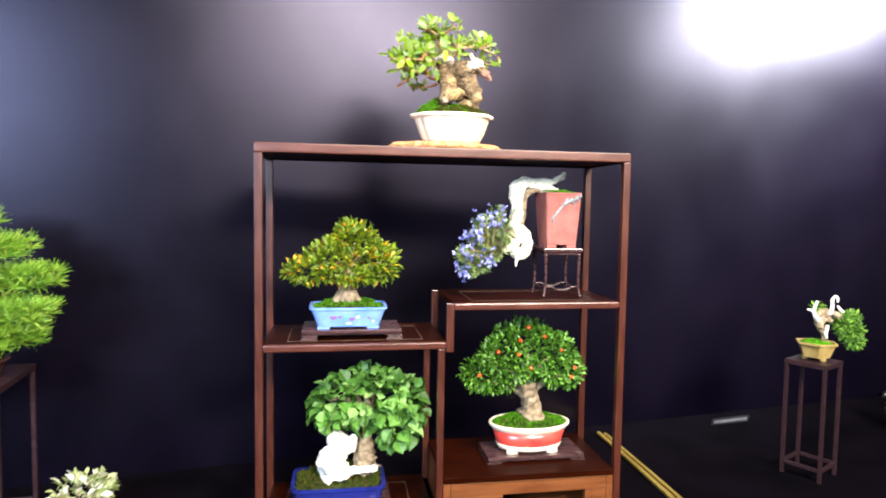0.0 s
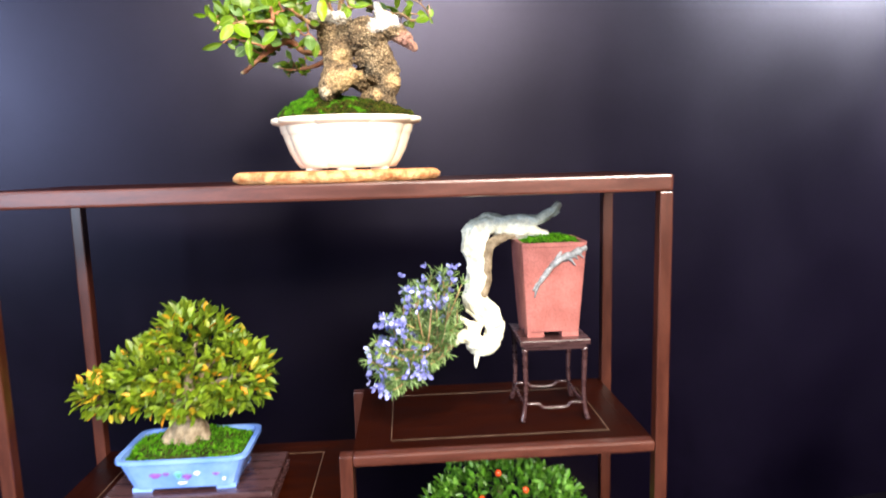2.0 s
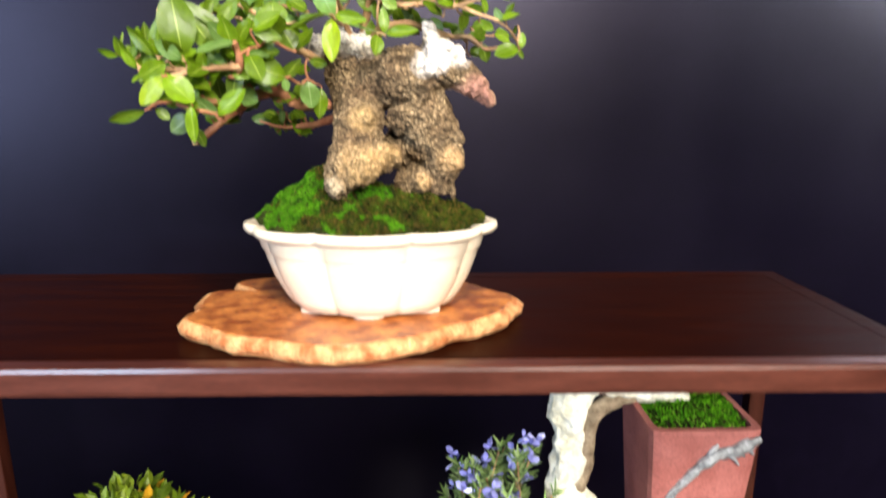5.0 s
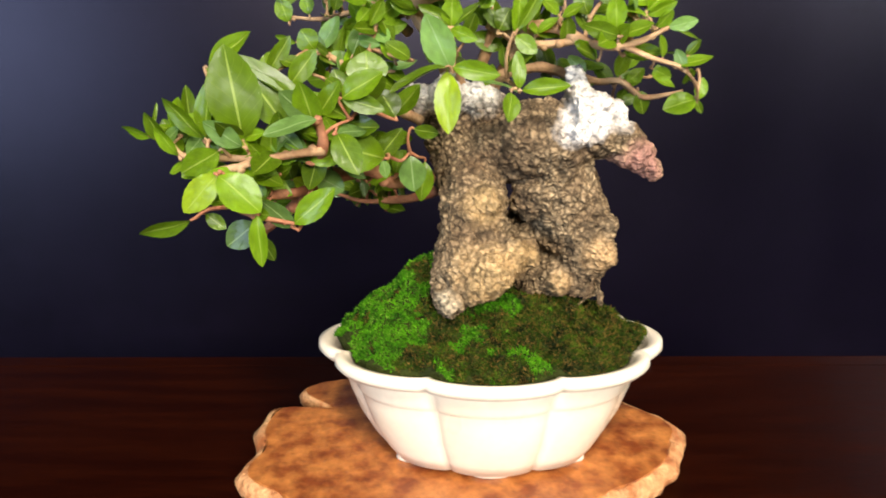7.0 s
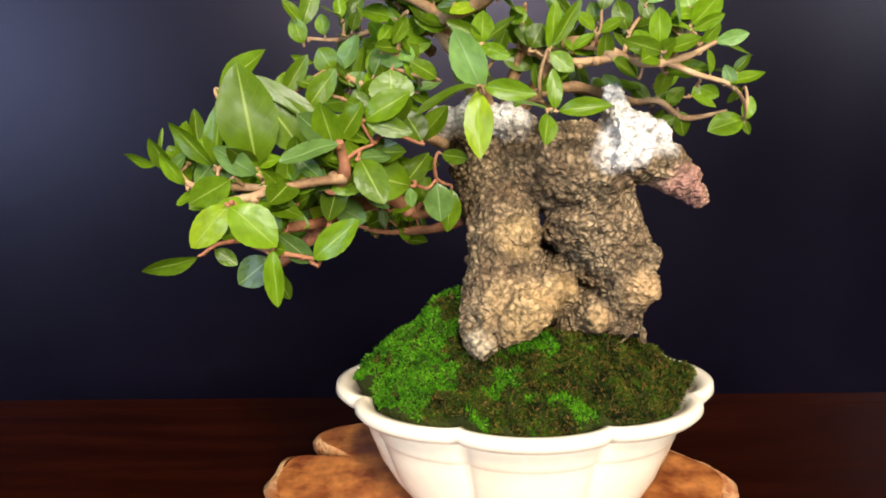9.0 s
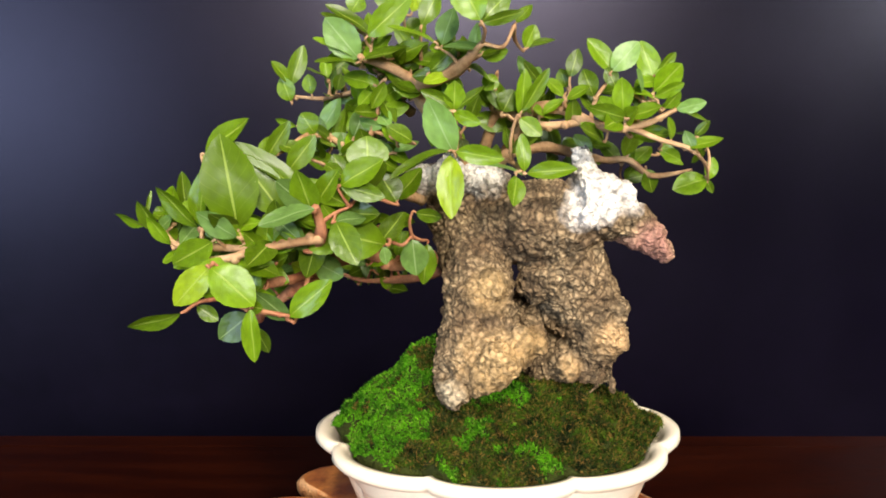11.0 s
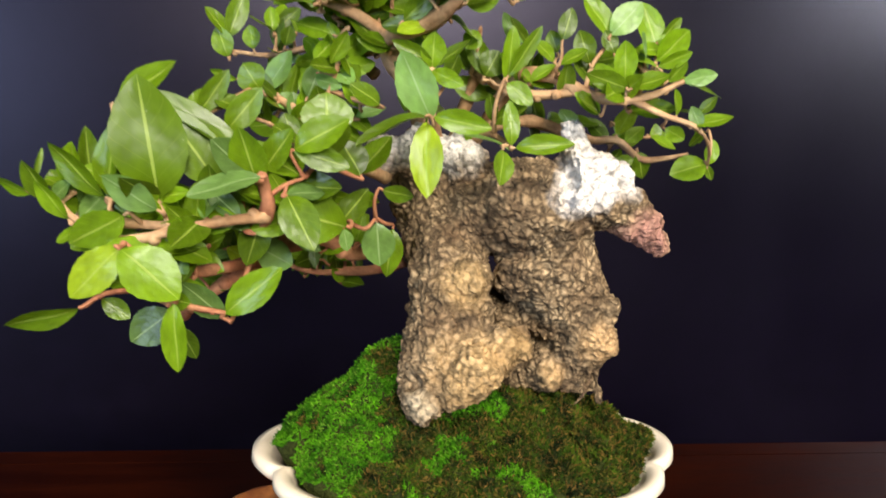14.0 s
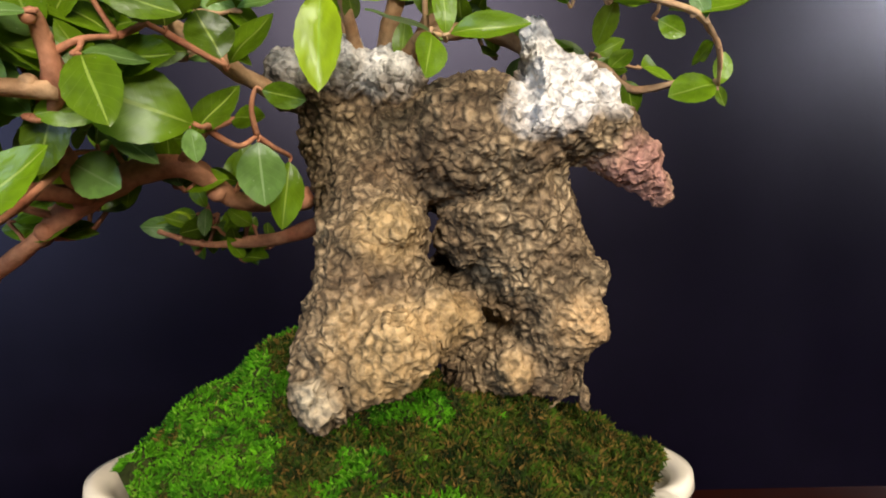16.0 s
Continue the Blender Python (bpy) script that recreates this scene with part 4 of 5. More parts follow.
bough([(0.205, 1.515, 1.865), (0.184, 1.525, 1.880), (0.162, 1.535, 1.878), (0.147, 1.540, 1.876), (0.127, 1.544, 1.878)],
      [0.0028, 0.0022, 0.0017, 0.0014, 0.001], [
          (0.126, 1.544, 1.885, 0.136, 1.544, 1.909, 11, 15), (0.125, 1.544, 1.886, 0.117, 1.54, 1.9, 9.6, 30), (0.126, 1.542, 1.875, 0.121, 1.54, 1.89, 11.5, 10),
          (0.14, 1.54, 1.879, 0.138, 1.54, 1.891, 9.6, 20), (0.158, 1.53, 1.88, 0.161, 1.53, 1.89, 7.8, 20),
      ], 6, 20, TWIG, 'thin high twig reaching outwards')

bough([(0.232, 1.520, 1.829), (0.223, 1.505, 1.853), (0.214, 1.492, 1.870), (0.210, 1.482, 1.879), (0.224, 1.470, 1.881), (0.235, 1.458, 1.886), (0.244, 1.446, 1.894)],
      [0.005, 0.0044, 0.0042, 0.004, 0.0038, 0.0028, 0.0014], [
          (0.243, 1.434, 1.902, 0.232, 1.436, 1.924, 16.6, 5), (0.244, 1.436, 1.902, 0.256, 1.438, 1.916, 11.8, 10), (0.244, 1.434, 1.901, 0.262, 1.43, 1.904, 5.8, 45),
          (0.261, 1.46, 1.905, 0.268, 1.46, 1.914, 7, 20), (0.267, 1.48, 1.896, 0.273, 1.48, 1.907, 10.6, 15), (0.269, 1.48, 1.896, 0.282, 1.476, 1.9, 6.2, 40),
          (0.225, 1.457, 1.895, 0.23, 1.455, 1.912, 12, 10), (0.221, 1.452, 1.896, 0.201, 1.448, 1.906, 7.2, 40), (0.224, 1.452, 1.893, 0.25, 1.448, 1.894, 8, 40),
          (0.244, 1.462, 1.89, 0.257, 1.46, 1.892, 8.3, 30), (0.214, 1.48, 1.908, 0.222, 1.482, 1.925, 11.4, 10),
      ], 20, 20, TWIG, 'thick twisted top limb')

bough([(0.210, 1.482, 1.879), (0.201, 1.476, 1.885), (0.192, 1.472, 1.889), (0.182, 1.470, 1.891)],
      [0.004, 0.0032, 0.0022, 0.0013], [
          (0.182, 1.47, 1.891, 0.166, 1.466, 1.911, 16.9, 10), (0.188, 1.472, 1.903, 0.168, 1.47, 1.921, 8.9, 25), (0.175, 1.48, 1.91, 0.162, 1.478, 1.916, 7.3, 30),
          (0.188, 1.464, 1.901, 0.21, 1.46, 1.919, 13.1, 15), (0.199, 1.49, 1.917, 0.189, 1.492, 1.935, 12.7, 10), (0.203, 1.492, 1.917, 0.2, 1.494, 1.932, 9.9, 20),
          (0.208, 1.49, 1.917, 0.212, 1.49, 1.927, 7.7, 20), (0.181, 1.468, 1.889, 0.161, 1.462, 1.89, 8.8, 40), (0.183, 1.466, 1.889, 0.208, 1.462, 1.897, 9.3, 35),
          (0.182, 1.472, 1.891, 0.16, 1.468, 1.903, 8.9, 30), (0.205, 1.5, 1.907, 0.214, 1.5, 1.914, 13.7, 10), (0.176, 1.488, 1.917, 0.181, 1.49, 1.926, 11.7, 10),
      ], 20, 20, TWIG, 'top limb leaning outwards')

bough([(0.237, 1.510, 1.830), (0.232, 1.486, 1.848), (0.230, 1.470, 1.860), (0.230, 1.462, 1.864)],
      [0.0026, 0.002, 0.0014, 0.001], [
          (0.23, 1.456, 1.843, 0.217, 1.45, 1.869, 16.7, 15), (0.227, 1.452, 1.844, 0.199, 1.44, 1.835, 10.1, 25), (0.231, 1.455, 1.844, 0.254, 1.448, 1.84, 10, 25),
          (0.23, 1.462, 1.864, 0.231, 1.458, 1.878, 11, 10), (0.23, 1.462, 1.866, 0.214, 1.456, 1.874, 7.3, 35), (0.231, 1.462, 1.864, 0.245, 1.456, 1.876, 6.6, 40),
          (0.23, 1.46, 1.863, 0.242, 1.454, 1.857, 7.5, 30),
      ], 3, 18, TWIG, 'short twig in front of the trunk top')

bough([(0.250, 1.508, 1.830), (0.258, 1.490, 1.838), (0.265, 1.470, 1.833)],
      [0.0022, 0.0016, 0.001], [
          (0.261, 1.46, 1.831, 0.26, 1.452, 1.817, 11.3, 0), (0.266, 1.468, 1.833, 0.265, 1.466, 1.852, 8.1, 10), (0.267, 1.464, 1.832, 0.291, 1.456, 1.835, 9.3, 25),
          (0.265, 1.468, 1.831, 0.242, 1.462, 1.841, 9.9, 30), (0.264, 1.474, 1.86, 0.275, 1.47, 1.851, 9.7, 15),
      ], 2, 18, TWIG, 'twig with a ring of narrow leaves')

bough([(0.244, 1.515, 1.829), (0.253, 1.500, 1.864), (0.265, 1.494, 1.860), (0.279, 1.490, 1.856), (0.291, 1.488, 1.857), (0.300, 1.487, 1.858)],
      [0.004, 0.003, 0.0026, 0.0022, 0.002, 0.0018], [
          (0.258, 1.49, 1.864, 0.247, 1.488, 1.883, 10.5, 20), (0.265, 1.484, 1.862, 0.269, 1.48, 1.885, 10, 15), (0.266, 1.482, 1.864, 0.28, 1.478, 1.885, 7.7, 25),
          (0.256, 1.488, 1.864, 0.262, 1.486, 1.875, 13.2, 10), (0.249, 1.495, 1.867, 0.243, 1.493, 1.877, 11, 15), (0.276, 1.49, 1.878, 0.268, 1.49, 1.891, 9.1, 20),
          (0.289, 1.494, 1.872, 0.281, 1.492, 1.882, 9.2, 20), (0.292, 1.5, 1.877, 0.288, 1.5, 1.887, 8.2, 25), (0.252, 1.485, 1.883, 0.246, 1.48, 1.875, 9.3, 15),
      ], 12, 19, TWIG, 'upper side limb')

bough([(0.254, 1.520, 1.830), (0.271, 1.500, 1.863), (0.287, 1.492, 1.865), (0.300, 1.486, 1.858), (0.313, 1.479, 1.854), (0.321, 1.475, 1.854), (0.332, 1.474, 1.857), (0.344, 1.474, 1.863)],
      [0.0036, 0.0034, 0.0031, 0.0028, 0.0026, 0.0022, 0.0017, 0.0011], [
          (0.314, 1.49, 1.884, 0.302, 1.49, 1.902, 11.4, 10), (0.314, 1.488, 1.884, 0.327, 1.486, 1.899, 13.1, 5), (0.293, 1.494, 1.882, 0.297, 1.494, 1.897, 9, 15),
          (0.304, 1.486, 1.871, 0.298, 1.484, 1.885, 10.7, 15), (0.317, 1.474, 1.862, 0.315, 1.47, 1.879, 10.8, 10), (0.32, 1.472, 1.859, 0.334, 1.466, 1.865, 10.9, 25),
          (0.319, 1.474, 1.859, 0.299, 1.468, 1.864, 9.5, 35), (0.344, 1.474, 1.863, 0.358, 1.47, 1.866, 7.6, 35), (0.346, 1.474, 1.862, 0.361, 1.47, 1.858, 6.1, 40),
          (0.289, 1.48, 1.869, 0.3, 1.476, 1.876, 8.4, 25),
      ], 8, 19, TWIG, 'long side limb with pale bark')

bough([(0.321, 1.475, 1.854), (0.327, 1.480, 1.860), (0.334, 1.485, 1.869), (0.337, 1.490, 1.876)],
      [0.0018, 0.0015, 0.0012, 0.0009], [
          (0.337, 1.49, 1.877, 0.33, 1.49, 1.9, 12.7, 10), (0.336, 1.486, 1.873, 0.349, 1.482, 1.886, 14.8, 10), (0.335, 1.482, 1.869, 0.32, 1.478, 1.876, 7.8, 35),
          (0.335, 1.482, 1.87, 0.349, 1.478, 1.876, 7.5, 40), (0.338, 1.49, 1.883, 0.348, 1.49, 1.893, 6.9, 40), (0.341, 1.484, 1.864, 0.348, 1.48, 1.872, 7.1, 25),
          (0.316, 1.488, 1.876, 0.311, 1.488, 1.886, 8.3, 20),
      ], 4, 17, TWIG, 'upright twigs on the side limb')

bough([(0.321, 1.475, 1.854), (0.335, 1.474, 1.848), (0.351, 1.474, 1.843), (0.364, 1.485, 1.835), (0.372, 1.500, 1.825)],
      [0.0018, 0.0015, 0.0012, 0.0009, 0.0007], [
          (0.342, 1.474, 1.848, 0.34, 1.47, 1.859, 6.3, 10), (0.351, 1.474, 1.843, 0.368, 1.472, 1.849, 8.7, 30), (0.371, 1.5, 1.825, 0.352, 1.494, 1.822, 14.3, 10),
          (0.372, 1.5, 1.825, 0.374, 1.498, 1.837, 7.9, 20), (0.371, 1.5, 1.825, 0.375, 1.5, 1.817, 4.3, 30), (0.354, 1.474, 1.842, 0.349, 1.474, 1.852, 6.5, 30),
          (0.339, 1.478, 1.842, 0.348, 1.476, 1.837, 7.7, 25),
      ], 2, 16, TWIG, 'side twig with a yellow tip')

bough([(0.247, 1.510, 1.833), (0.263, 1.505, 1.842), (0.282, 1.505, 1.844), (0.299, 1.512, 1.840), (0.317, 1.520, 1.836), (0.331, 1.520, 1.836), (0.347, 1.520, 1.826), (0.367, 1.512, 1.830)],
      [0.004, 0.0034, 0.003, 0.0028, 0.0024, 0.002, 0.0016, 0.001], [
          (0.343, 1.52, 1.83, 0.348, 1.52, 1.816, 11.1, 15), (0.328, 1.525, 1.834, 0.317, 1.525, 1.848, 9.8, 15), (0.31, 1.52, 1.839, 0.3, 1.52, 1.851, 10.4, 15),
          (0.337, 1.522, 1.835, 0.346, 1.522, 1.844, 8.9, 15), (0.282, 1.51, 1.846, 0.274, 1.51, 1.857, 10.1, 15),
      ], 8, 18, TWIG, 'low side limb behind the deadwood')

bough([(0.220, 1.515, 1.771), (0.208, 1.520, 1.766), (0.191, 1.525, 1.763), (0.169, 1.530, 1.762), (0.151, 1.532, 1.767)],
      [0.0032, 0.0028, 0.0022, 0.0015, 0.0009], [
          (0.187, 1.532, 1.774, 0.176, 1.53, 1.76, 9.4, 20), (0.172, 1.538, 1.773, 0.157, 1.536, 1.762, 8.8, 20), (0.164, 1.54, 1.774, 0.15, 1.54, 1.772, 8.8, 20),
      ], 16, 16, TWIG_RED, 'twigs behind the trunk')

ageing = [o for o in bonsai.children if o.name.startswith("branch")][10]
set_leaf(ageing, Vector((0.2280, 1.4580, 1.8420)), Vector((0.2280, 1.4460, 1.8120)), 0.0140, 0, leaf_mesh("leaf", 1.0, 1.0, 0.06, 0.10, 0.02, LEAF_OLD, 1.0), "ageing yellow-green leaf")
part("cut_end", tube(bmesh.new(), [(0.1195, 1.4128, 1.7990), (0.1155, 1.4130, 1.7985)], [0.0021, 0.0018], 8, 2), CUT, bonsai, "pale cut twig end")
part("cut_end", tube(bmesh.new(), [(0.1170, 1.4760, 1.7525), (0.1125, 1.4755, 1.7508)], [0.0027, 0.0019], 8, 2), CUT, bonsai, "pale broken end of the stub")


# ---- stands, pots and trees on the shelves ----


def low_stand(x0, x1, y0, y1, z, h, label):
    t = thing("low_stand", ((x0 + x1) / 2, (y0 + y1) / 2, z), label, "stand", "low stands")
    block("top", x0, x1, y0, y1, z + h - 0.008, z + h, DARKWOOD, t, 0.0015)
    block("apron", x0 + 0.004, x1 - 0.004, y0 + 0.004, y1 - 0.004, z + h - 0.012, z + h - 0.0085, DARKWOOD, t, 0.001)
    for k in (0, 1):
        a = x0 - 0.002 if k == 0 else x1 - 0.036
        leg = bmesh.new()
        hh = h - 0.0125
        box(leg, a, a + 0.038, y0 - 0.001, y1 + 0.001, z, z + hh * 0.42, 0.0015)
        box(leg, a + 0.004, a + 0.036, y0 + 0.001, y1 - 0.001, z + hh * 0.42, z + hh * 0.72, 0.0008)
        box(leg, a + 0.001, a + 0.038, y0, y1, z + hh * 0.72, z + hh, 0.0012)
        part("leg", leg, DARKWOOD, t)
    return t


def simple_tree(name, base, label, category="bonsai"):
    return thing(name, base, label, category, "bonsai trees")


# blue pot tree
low_stand(-0.105, 0.128, 1.425, 1.55, SL, 0.024, "low dark rosewood stand under the blue pot")
Z2 = SL + 0.024
bp_ = thing("bonsai_pot", (0.003, 1.485, Z2), "sky blue glazed rectangular bonsai pot with painted birds", "pot", "bonsai pots")
rb = round_box(0.092, 0.058, 9)
part("pot_body", shifted(lathe(bmesh.new(), [(0.78, 0.005), (0.80, 0.007), (0.95, 0.045), (1.0, 0.047), (1.0, 0.052), (0.92, 0.052), (0.90, 0.040), (0.8, 0.03)], 72, rb), (0.003, 1.485, Z2)), BLUE, bp_)
for sx in (-1, 1):
    for sy in (-1, 1):
        block("pot_foot", 0.003 + sx * 0.058 - 0.014, 0.003 + sx * 0.058 + 0.014, 1.485 + sy * 0.036 - 0.008, 1.485 + sy * 0.036 + 0.008, Z2, Z2 + 0.0065, BLUE, bp_, 0.001)
for x, z, w, h, mt in ((-0.035, 0.028, 0.016, 0.008, PAINT_A), (-0.020, 0.030, 0.009, 0.005, PAINT_A), (-0.004, 0.027, 0.010, 0.012, PAINT_B), (0.008, 0.024, 0.012, 0.009, PAINT_A), (0.022, 0.029, 0.008, 0.006, PAINT_C), (0.048, 0.027, 0.009, 0.004, PAINT_A), (0.058, 0.018, 0.005, 0.005, PAINT_C), (0.0, 0.014, 0.012, 0.004, PAINT_C)):
    s = 0.80 + 0.15 * (z - 0.007) / 0.038
    motif = lathe(bmesh.new(), [(1, 0), (1, 0.0008)], 14, lambda t, q, w=w, h=h: (w / 2 * math.cos(t) * (1 + 0.3 * math.sin(3 * t)), h / 2 * math.sin(t)))
    bmesh.ops.transform(motif, matrix=pose(0.003 + x, 1.485 - 0.058 * s - 0.0008, Z2 + z, 90 + 13, 0, 0), verts=motif.verts)
    part("painted_motif", motif, mt, bp_)
t2 = simple_tree("bonsai_tree", (0.003, 1.485, Z2 + 0.045), "dense small-leaved bonsai turning orange in a blue pot")
bed2 = part("moss_bed", shifted(mound(bmesh.new(), round_box(0.084, 0.050, 8), Z2 + 0.046, lambda x, y: 0.020 * max(0, 1 - (x / 0.085) ** 2 - (y / 0.06) ** 2), 0.98, 14, 60, 4, 0.010, 55), (0.003, 1.485, 0)), MOSS, t2, "", True)
part("moss", tufts(rng, on_skin(rng, bed2.data, 7000), 0.005, 0.0009), MOSS_BRIGHT, t2, "bright green moss", kind="stuff")
tk = bmesh.new()
for a, b_ in ((-0.030, -0.012), (-0.012, -0.022), (0.010, -0.022), (0.028, -0.012), (0.02, 0.012), (-0.02, 0.014)):
    tube(tk, [(0.0 + a, 1.487 + b_, Z2 + 0.054), (0.0 + a * 0.5, 1.487 + b_ * 0.5, Z2 + 0.078), (-0.004, 1.49, Z2 + 0.105), (-0.004 + a * 0.4, 1.49, Z2 + 0.13)], [0.010, 0.012, 0.014, 0.007], 10, 4)
for e in ((-0.09, 1.49, 1.315), (0.09, 1.49, 1.33), (0.02, 1.49, 1.38), (-0.03, 1.46, 1.35), (0.04, 1.53, 1.35)):
    tube(tk, [(-0.004, 1.49, Z2 + 0.10), ((e[0] - 0.004) / 2, e[1], (e[2] + Z2 + 0.12) / 2), e], [0.008, 0.006, 0.002], 8, 4)
grown(part("trunk", tk, TRUNK, t2, "pale brown trunk with spreading roots", True), 0.0022, 0.006, 0.015, 2)
part("crown", leaf_cloud(rng, [((0.015, 1.490, 1.368), (0.060, 0.054, 0.060)), ((-0.035, 1.485, 1.336), (0.064, 0.054, 0.044)), ((-0.095, 1.480, 1.308), (0.052, 0.042, 0.028)), ((0.068, 1.485, 1.328), (0.056, 0.052, 0.050)), ((0.02, 1.470, 1.330), (0.07, 0.050, 0.038)), ((0.000, 1.462, 1.306), (0.072, 0.040, 0.024)), ((0.02, 1.515, 1.345), (0.08, 0.045, 0.045))], 3900, 0.0185, 0.0085, 0.35, 0.5), LEAF_B, t2, "green and orange leaves", kind="stuff")

# cascade with bleached deadwood
stand = thing("tall_stand", (0.538, 1.508, SR), "slender dark wood stand with curved legs", "stand", "tall stands")
block("top", 0.487, 0.590, 1.455, 1.560, 1.357, 1.366, DARKWOOD, stand, 0.002)
block("apron", 0.492, 0.585, 1.460, 1.555, 1.350, 1.3565, DARKWOOD, stand, 0.001)
for sx in (-1, 1):
    for sy in (-1, 1):
        cx, cy = 0.5385 + sx * 0.044, 1.5075 + sy * 0.045
        part("leg", tube(bmesh.new(), [(cx, cy, 1.352), (cx, cy, 1.33), (cx - sx * 0.001, cy, 1.29), (cx + sx * 0.001, cy, 1.26), (cx + sx * 0.005, cy + sy * 0.003, SR + 0.002)], [0.0048, 0.0040, 0.0034, 0.0032, 0.0042], 8, 4), DARKWOOD, stand, smooth=True)
for sy in (-1, 1):
    cy = 1.5075 + sy * 0.045
    part("stretcher", tube(bmesh.new(), [(0.4955, cy, 1.268), (0.515, cy, 1.268), (0.522, cy, 1.262), (0.555, cy, 1.262), (0.562, cy, 1.268), (0.5815, cy, 1.268)], [0.0024] * 6, 6, 3), DARKWOOD, stand, smooth=True)
for sx in (-1, 1):
    cx = 0.5385 + sx * 0.044
    part("stretcher", tube(bmesh.new(), [(cx, 1.4625, 1.268), (cx, 1.5075, 1.264), (cx, 1.5525, 1.268)], [0.0024] * 3, 6, 3), DARKWOOD, stand, smooth=True)
bpot = thing("bonsai_pot", (0.538, 1.508, 1.366), "tall square unglazed red clay pot with a grey relief", "pot", "bonsai pots")
rb = round_box(0.0490, 0.0490, 14)
body = shifted(lathe(bmesh.new(), [(0.80, 0.009), (0.81, 0.010), (0.985, 0.134), (1.0, 0.136), (1.0, 0.141), (0.88, 0.141), (0.86, 0.130), (0.8, 0.12)], 64, rb), (0.538, 1.508, 1.366))
part("pot_body", body, TERRA, bpot)
for sx in (-1, 1):
    for sy in (-1, 1):
        block("pot_foot", 0.538 + sx * 0.0255 - 0.0125, 0.538 + sx * 0.0255 + 0.0125, 1.508 + sy * 0.0255 - 0.0125, 1.508 + sy * 0.0255 + 0.0125, 1.366, 1.3765, TERRA, bpot, 0.0012)
relief = bmesh.new()


def pot_face(x, z):
    return (0.538 + x, 1.508 - 0.0490 * (0.81 + 0.18 * (z - 0.01) / 0.125) - 0.0005, 1.366 + z)


tube(relief, [pot_face(-0.028, 0.062), pot_face(-0.022, 0.082), pot_face(-0.008, 0.102), pot_face(0.010, 0.118), pot_face(0.030, 0.126), pot_face(0.046, 0.134)], [0.0012, 0.0028, 0.0040, 0.0058, 0.0062, 0.0030], 8, 6, 0.9)
for a, b_ in (((0.016, 0.120), (0.030, 0.108)), ((0.022, 0.124), (0.034, 0.116)), ((0.0, 0.110), (0.010, 0.128)), ((0.026, 0.126), (0.042, 0.118)), ((-0.02, 0.084), (-0.031, 0.072))):
    tube(relief, [pot_face(*a), pot_face((a[0] + b_[0]) / 2, (a[1] + b_[1]) / 2 + 0.003), pot_face(*b_)], [0.0032, 0.0026, 0.0012], 6, 4, 0.9)
part("relief", relief, SILVER, bpot, "grey twisted relief", True)
t5 = simple_tree("bonsai_tree", (0.538, 1.508, 1.50), "flowering rosemary cascade with a bleached deadwood trunk")
bed5 = part("moss_bed", shifted(mound(bmesh.new(), round_box(0.042, 0.042, 10), 1.502, lambda x, y: 0.009 * max(0, 1 - (x / 0.05) ** 2 - (y / 0.05) ** 2), 1.0, 8, 40, 9, 0.004, 60), (0.538, 1.508, 0)), MOSS, t5, "", True)
part("moss", tufts(rng, on_skin(rng, bed5.data, 3500), 0.005, 0.0008), MOSS_BRIGHT, t5, "bright green moss", kind="stuff")
dw = bmesh.new()
tube(dw, [(0.540, 1.513, 1.508), (0.520, 1.515, 1.515), (0.490, 1.518, 1.522), (0.455, 1.520, 1.531), (0.432, 1.520, 1.516), (0.436, 1.520, 1.470), (0.432, 1.516, 1.440), (0.426, 1.512, 1.412), (0.444, 1.508, 1.392)], [0.008, 0.011, 0.015, 0.018, 0.0195, 0.0185, 0.0172, 0.0150, 0.012], 18, 6, 0.3, 0.10)
tube(dw, [(0.470, 1.518, 1.530), (0.500, 1.514, 1.536), (0.525, 1.512, 1.536), (0.548, 1.516, 1.547), (0.560, 1.520, 1.560)], [0.011, 0.009, 0.008, 0.0075, 0.005], 12, 5, 0.4, 0.12)
tube(dw, [(0.432, 1.510, 1.420), (0.450, 1.504, 1.398), (0.456, 1.500, 1.370), (0.446, 1.498, 1.352), (0.430, 1.498, 1.349), (0.422, 1.500, 1.362), (0.426, 1.504, 1.384)], [0.014, 0.0150, 0.0145, 0.0140, 0.0135, 0.0130, 0.012], 12, 5, 0.4, 0.1)
tube(dw, [(0.436, 1.498, 1.350), (0.428, 1.496, 1.332), (0.426, 1.494, 1.316)], [0.007, 0.0045, 0.002], 8, 4, 0.5)
tube(dw, [(0.425, 1.502, 1.365), (0.405, 1.500, 1.364), (0.385, 1.498, 1.356)], [0.011, 0.010, 0.007], 10, 4, 0.5)
tube(dw, [(0.425, 1.500, 1.380), (0.412, 1.498, 1.388), (0.398, 1.496, 1.398)], [0.006, 0.004, 0.002], 8, 4, 0.5)
grown(part("trunk", dw, DEADWOOD, t5, "bleached twisted deadwood trunk", True), 0.0017, 0.005, 0.010, 1)
vein = tube(bmesh.new(), [(0.490, 1.510, 1.514), (0.458, 1.508, 1.506), (0.447, 1.510, 1.480), (0.446, 1.508, 1.450), (0.440, 1.504, 1.424), (0.446, 1.502, 1.408)], [0.004, 0.008, 0.008, 0.0075, 0.006, 0.003], 10, 5, 0.4)
part("live_vein", vein, TRUNK, t5, "strip of living olive-brown bark", True)
tw = bmesh.new()
tips = []
tube(tw, [(0.400, 1.500, 1.362), (0.370, 1.498, 1.340), (0.340, 1.495, 1.322), (0.310, 1.490, 1.310)], [0.008, 0.006, 0.004, 0.002], 8, 5, 0.4)
along, across = Vector((0.55, 0.0, 0.835)), Vector((-0.835, 0.0, 0.55))
